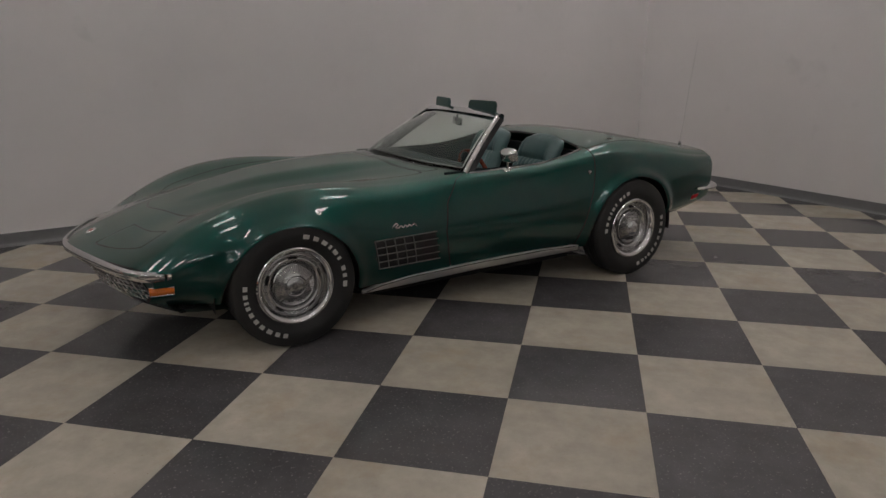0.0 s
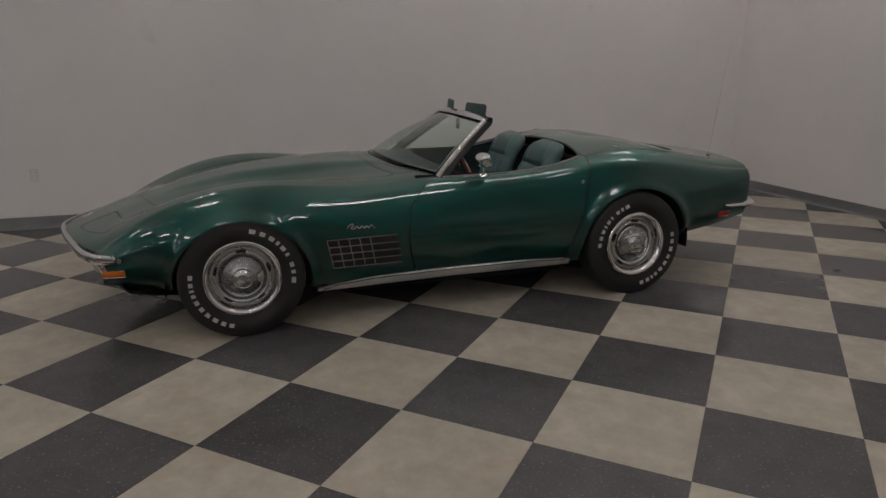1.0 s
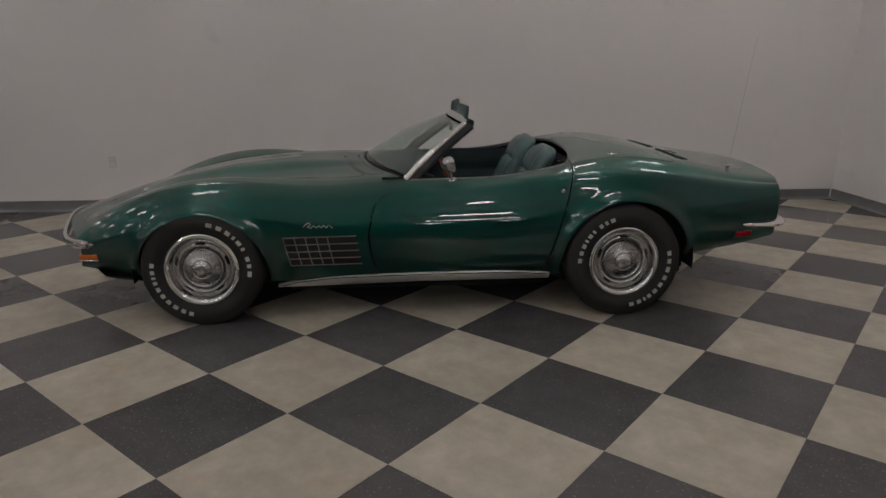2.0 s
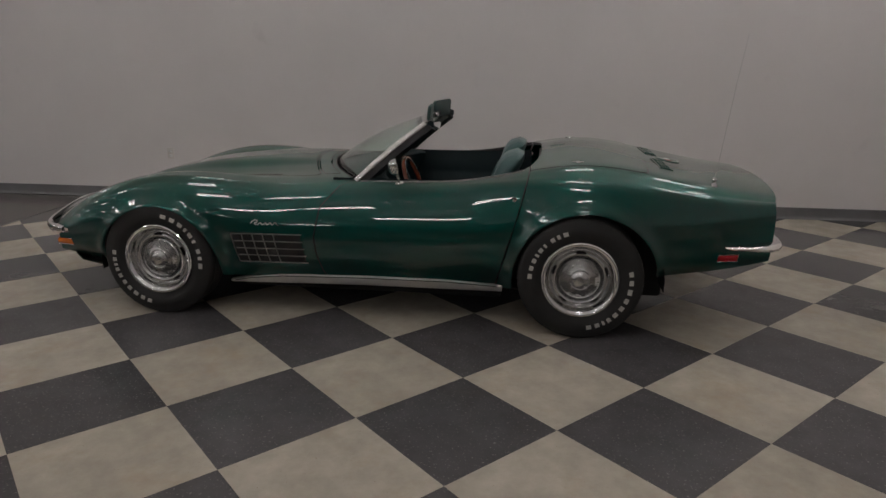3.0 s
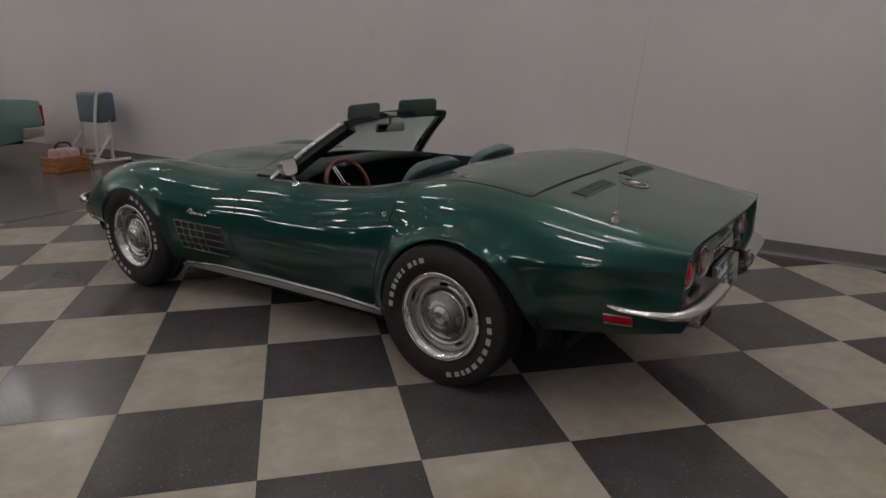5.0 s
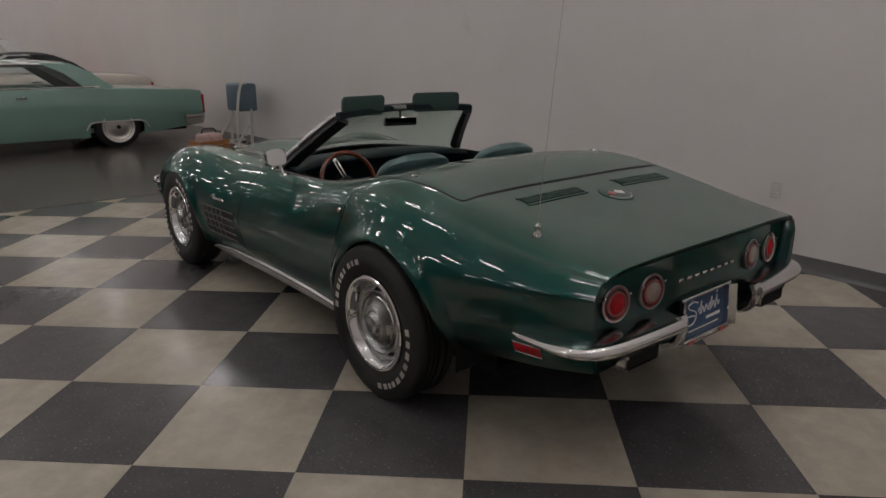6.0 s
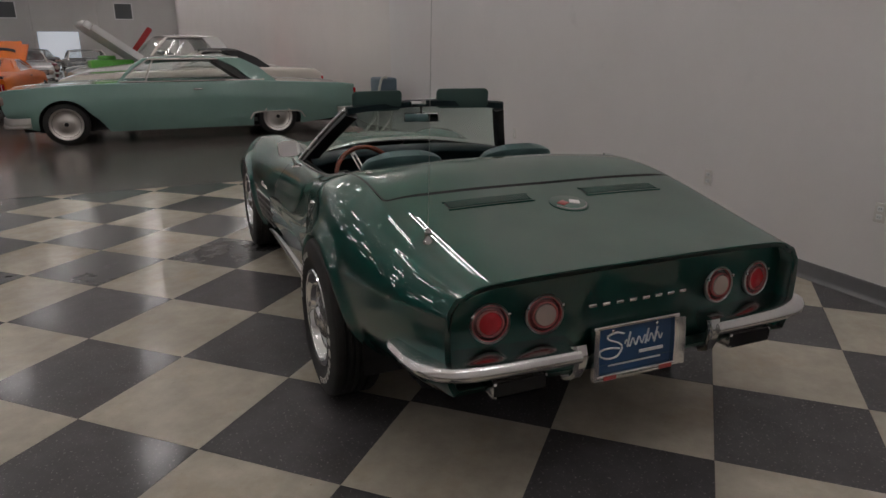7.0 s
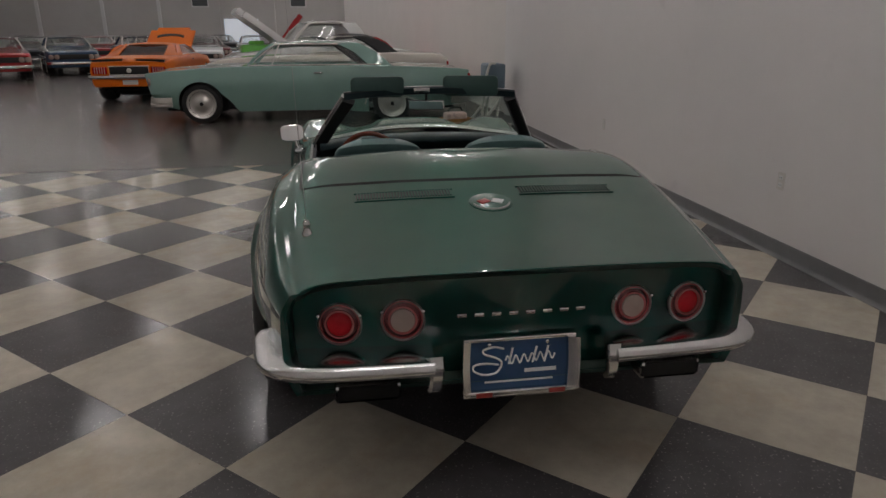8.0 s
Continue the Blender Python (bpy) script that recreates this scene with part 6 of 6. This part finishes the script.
            part("hood_scoop", bm, BLACK, hd, "black scoop slot")
        bm = bmesh.new()
        box(bm, (foot_a + 0.25, -half * 0.45, zb - 0.35), (end[1] - 0.35, half * 0.45, zb - 0.03), 0.05)
        lathe(bm, [(0.0005, 0.16), (0.17, 0.155), (0.19, 0.13), (0.19, 0.05)], 28, axis="z", centre=((foot_a + end[1]) / 2, 0, zb - 0.10))
        part("engine", bm, engine or BLACK, car)
    return car


TURQ = plain_paint("turquoise_paint", (0.225, 0.372, 0.330))
CREAM = plain_paint("cream_paint", (0.62, 0.57, 0.52))
SOFT = shader("black_soft_top", (0.02, 0.02, 0.022), rough=0.7, vary=0.1, vary_scale=8)
ORANGE = shader("orange_paint", (0.70, 0.150, 0.004), rough=0.45, coat=0.35, coat_rough=0.08, spec=0.2, vary=0.05, vary_scale=2)
RED = plain_paint("red_paint", (0.36, 0.012, 0.014))
NAVY = plain_paint("navy_paint", (0.012, 0.035, 0.10))
BLUE = plain_paint("blue_paint", (0.025, 0.065, 0.14))
WHITE_CAR = plain_paint("white_car_paint", (0.66, 0.66, 0.66))
GREY = plain_paint("grey_car_paint", (0.14, 0.15, 0.16))
MAROON = plain_paint("maroon_paint", (0.13, 0.012, 0.02))
LIME = plain_paint("lime_engine", (0.10, 0.42, 0.05))

# turquoise saloon standing across the aisle, nose away from the wall
saloon("pale turquoise full-size vintage hardtop with bright hubcaps", pose(8.72, 1.08, 0, 0, 0, 90), TURQ,
       [(-2.95, 0.83), (-2.75, 0.86), (-1.9, 0.90), (-1.15, 0.930), (0.5, 0.925), (0.9, 0.925), (1.6, 0.90), (2.2, 0.855), (2.42, 0.825)], 0.185, 0.325, (1.62, -1.57), (-2.95, 2.42), 0.93,
       (-1.62, -1.02, 0.40, 0.84, 0.93, 1.335), skirt=True)
# cream car with a black top behind it
saloon("cream vintage car with black soft top parked by the wall", pose(11.7, 0.75, 0, 0, 0, 90), CREAM,
       [(-2.75, 0.92), (-2.6, 1.02), (-1.7, 1.06), (0.3, 1.02), (1.0, 1.0), (2.0, 0.95), (2.3, 0.86)], 0.24, 0.33, (1.45, -1.5), (-2.75, 2.3), 0.92,
       (-1.75, -1.05, -0.35, 0.2, 1.03, 1.44), roof_paint=SOFT)
# white car with its hood open
saloon("white vintage saloon with hood propped open over green engine", pose(14.1, 0.75, 0, 0, 0, 103), WHITE_CAR,
       [(-2.5, 0.98), (-1.2, 1.15), (0.6, 1.18), (1.0, 1.12), (2.1, 1.0), (2.35, 0.9)], 0.28, 0.36, (1.4, -1.4), (-2.5, 2.35), 0.9,
       (-1.1, -0.75, 0.40, 0.85, 1.22, 1.74), hood_up=36, engine=LIME)
# orange coupe with its tail to the aisle and its hood up
saloon("bright orange coupe on wide tyres with its hood propped open", pose(14.05, 4.76, 0, 0, 0, -1.5), ORANGE,
       [(-2.35, 0.865), (-2.2, 0.90), (-1.5, 0.975), (0.7, 0.975), (0.95, 0.97), (2.1, 0.88), (2.35, 0.82)], 0.24, 0.35, (1.5, -1.40), (-2.35, 2.35), 0.88,
       (-1.25, -0.62, 0.30, 0.85, 0.98, 1.25), hood_up=27, coupe=True)
ROWS_OF_CARS = (
    ("glossy red saloon in the row of parked cars", RED, 22.0, 11.85, 206), ("blue saloon in the row of parked cars", BLUE, 25.0, 10.6, 204), ("dark navy saloon in the row of parked cars", NAVY, 27.2, 8.5, 204),
    ("dark grey saloon parked in the second row", GREY, 29.5, 13.4, 200), ("red saloon parked in the second row", RED, 30.5, 11.2, 198),
    ("white saloon parked in the second row", WHITE_CAR, 24.5, 5.6, 190), ("navy saloon parked in the second row", NAVY, 31.5, 9.0, 200),
    ("maroon saloon in the far row", MAROON, 37.5, 15.0, 200), ("silver-white saloon in the far row", WHITE_CAR, 38.0, 12.6, 200), ("navy saloon in the far row", NAVY, 38.5, 10.2, 198),
    ("grey saloon in the far row", GREY, 31.0, 4.0, 190), ("red saloon by the wall with its hood propped open", RED, 17.3, -0.1, 90), ("dark saloon by the wall", GREY, 21.5, 1.6, 92),
    ("blue saloon in the far row", BLUE, 44.0, 13.5, 200), ("red saloon in the far row", RED, 44.5, 17.0, 200),
    ("maroon saloon parked in the second row", MAROON, 30.2, 6.4, 200), ("white saloon in the far row", WHITE_CAR, 34.5, 14.2, 200), ("grey saloon in the far row", GREY, 35.0, 7.2, 196),
    ("white saloon in the last row", WHITE_CAR, 46.0, 11.0, 200), ("navy saloon in the last row", NAVY, 46.5, 20.5, 200), ("dark grey saloon in the last row", GREY, 47.0, 8.0, 200),
    ("blue saloon parked in the second row", BLUE, 29.0, 15.8, 202), ("maroon saloon in the last row", MAROON, 40.0, 18.0, 200))
for label, paint, x, y, turn in ROWS_OF_CARS:
    saloon(label, pose(x, y, 0, 0, 0, turn), paint, [(-2.3, 0.86), (-1.3, 0.98), (0.4, 0.98), (0.9, 0.96), (2.1, 0.86), (2.3, 0.8)], 0.26, 0.33, (1.35, -1.3), (-2.3, 2.3), 0.9,
           (-1.35, -0.75, 0.25, 0.8, 0.97, 1.38), group="row of parked cars", hood_up=-52 if "propped" in label else False)

# ---- stand and boxes by the wall ----
BLUEGREY = shader("blue_grey_panel", (0.115, 0.165, 0.21), rough=0.5, vary=0.1, vary_scale=6)
stand = thing("tool_stand", "white tubular floor stand holding a blue-grey padded box", "stand", pose(6.72, -1.98, 0))
FRAME = shader("white_tube_frame", (0.6, 0.58, 0.54), rough=0.45, vary=0.08, vary_scale=12)
for s in (-1, 1):
    for nm, pts in (("upright", [(0.38 * s, -0.02, 0.05), (0.36 * s, -0.05, 0.62)]), ("foot", [(0.42 * s, -0.26, 0.06), (0.42 * s, 0.30, 0.06)]), ("brace", [(0.38 * s, 0.24, 0.07), (0.37 * s, -0.04, 0.42)])):
        bm = bmesh.new()
        tube(bm, pts, 0.022, 10)
        part(nm, bm, FRAME, stand)
    for y in (-0.24, 0.28):
        bm = bmesh.new()
        lathe(bm, [(0.018, -0.014), (0.034, -0.012), (0.034, 0.012), (0.018, 0.014)], 20, axis="x", centre=(0.42 * s, y, 0.034))
        part("caster", bm, RUBBER, stand)
bm = bmesh.new()
tube(bm, [(-0.40, 0.1, 0.07), (0.40, 0.1, 0.07)], 0.02, 10)
part("crossbar", bm, FRAME, stand)
bm = bmesh.new()
box(bm, (-0.38, -0.16, 0.58), (0.10, 0.14, 0.99), 0.04, 4)
part("box", bm, BLUEGREY, stand, "blue-grey box with rounded edges")
bm = bmesh.new()
tube(bm, smooth_path([(-0.41, 0.22, 0.06), (-0.425, 0.20, 0.55), (-0.425, 0.12, 0.96), (-0.40, 0.02, 1.0)], 6), 0.02, 10)
part("post", bm, FRAME, stand, "tall white bent post")
CARD = shader("orange_crate", (0.40, 0.17, 0.05), rough=0.6, vary=0.2, vary_scale=8)
crate = thing("crate", "orange-brown wooden crate on the floor by the stand", "crate", pose(6.35, -1.34, 0, 0, 0, 8))
for k in range(3):
    for y in (-0.235, 0.235):
        bm = bmesh.new()
        box(bm, (-0.16, y - 0.008, 0.004 + k * 0.068), (0.16, y + 0.008, 0.062 + k * 0.068), 0.003)
        part("slat", bm, CARD, crate)
    for x in (-0.16, 0.16):
        bm = bmesh.new()
        box(bm, (x - 0.008, -0.225, 0.004 + k * 0.068), (x + 0.008, 0.225, 0.062 + k * 0.068), 0.003)
        part("slat", bm, CARD, crate)
bm = bmesh.new()
box(bm, (-0.15, -0.225, 0.004), (0.15, 0.225, 0.02))
part("bottom", bm, CARD, crate)
PINK = shader("faded_red_bag", (0.52, 0.36, 0.34), rough=0.6, vary=0.25, vary_scale=14)
bm = bmesh.new()
box(bm, (-0.12, -0.17, 0.02), (0.12, 0.17, 0.30), 0.05, 4)
bag = part("tool_bag", bm, PINK, None)
bag.matrix_basis = pose(6.35, -1.34, 0, 0, 0, 8)
tagged(bag, "faded red and white tool bag sitting in the crate", "bag")
bm = bmesh.new()
tube(bm, smooth_path([(0, -0.12, 0.28), (0, -0.08, 0.36), (0, 0.08, 0.36), (0, 0.12, 0.28)], 6), 0.012, 8)
part("bag_handle", bm, BLACK, bag)


# ---- floor tiles ----
def tile_mesh(name, poly, material):
    """A tile from its outline, 4 mm thick, with eased edges."""
    cx, cy = sum(p[0] for p in poly) / len(poly), sum(p[1] for p in poly) / len(poly)
    n = len(poly)
    def shrink(p, d):
        v = Vector((cx - p[0], cy - p[1]))
        return (p[0] + v.x / (v.length + 1e-9) * d, p[1] + v.y / (v.length + 1e-9) * d)
    v = [(*shrink(p, 0.0006), -0.004) for p in poly] + [(*shrink(p, 0.0006), -0.0008) for p in poly] + [(*shrink(p, 0.0024), 0.0) for p in poly]
    f = [(i + r * n, (i + 1) % n + r * n, (i + 1) % n + (r + 1) * n, i + (r + 1) * n) for r in (0, 1) for i in range(n)] + [tuple(range(2 * n, 3 * n))]
    me = bpy.data.meshes.new(name)
    me.from_pydata(v, [], f)
    me.update()
    me.materials.append(material)
    return me


def clip_poly(poly, k, limit, above):
    out = []
    for a, p in enumerate(poly):
        q = poly[(a + 1) % len(poly)]
        ip, iq = (p[k] >= limit) == above, (q[k] >= limit) == above
        if ip:
            out.append(p)
        if ip != iq:
            t = (limit - p[k]) / (q[k] - p[k])
            out.append((p[0] + (q[0] - p[0]) * t, p[1] + (q[1] - p[1]) * t))
    return out


TILE, TA = 0.6096, radians(43.8)
def lattice(i, j):
    x, y = -0.378 + TILE * i + 1.2376, 3.245 + TILE * j - 4.4561
    return (-x * math.cos(TA) - y * math.sin(TA), x * math.sin(TA) - y * math.cos(TA))


checker = thing("tile_floor", "beige and charcoal checkered vinyl tile floor, waxed and scuffed", "floor", kind="structure")
whole = {}
for light in (0, 1):
    c = lattice(0.5, 0.5)
    poly = [(lattice(*q)[0] - c[0], lattice(*q)[1] - c[1]) for q in ((0, 0), (1, 0), (1, 1), (0, 1))][::-1]
    if (poly[1][0] - poly[0][0]) * (poly[2][1] - poly[1][1]) - (poly[1][1] - poly[0][1]) * (poly[2][0] - poly[1][0]) < 0:
        poly = poly[::-1]
    whole[light] = tile_mesh("tile", poly, TILE_LIGHT if light else TILE_DARK)
    WHOLE_POLY = poly
rest_v, rest_f, count = {0: [], 1: []}, {0: [], 1: []}, 0
for i in range(-24, 25):
    for j in range(-24, 25):
        light = 1 - (i + j) % 2
        cx, cy = lattice(i + 0.5, j + 0.5)
        poly = [(x + cx, y + cy) for x, y in WHOLE_POLY]
        full = all(WALL_X < x < FLOOR_END and y > WALL_Y for x, y in poly)
        for k, lim, above in ((0, WALL_X, True), (0, FLOOR_END, False), (1, WALL_Y, True), (1, 13.0, False)):
            poly = clip_poly(poly, k, lim, above) if poly else poly
        if len(poly) < 3:
            continue
        if cy < 5.2 and count < 300:
            if full:
                ob = new("tile", whole[light])
                ob.location = (cx, cy, 0)
            else:
                ob = new("tile", tile_mesh("tile", [(x - cx, y - cy) for x, y in poly], TILE_LIGHT if light else TILE_DARK))
                ob.location = (cx, cy, 0)
            ob.parent = checker
            count += 1
        else:
            b = len(rest_v[light])
            rest_v[light] += [(x, y, 0.0) for x, y in poly]
            rest_f[light].append(tuple(range(b, b + len(poly))))
for light, mat in ((0, TILE_DARK), (1, TILE_LIGHT)):
    me = bpy.data.meshes.new("far_tile")
    me.from_pydata(rest_v[light], [], rest_f[light])
    me.update()
    me.materials.append(mat)
    ob = new("far_tile", me)
    ob.parent = checker
    tagged(ob, "more checkered tiles across the floor", kind="stuff")
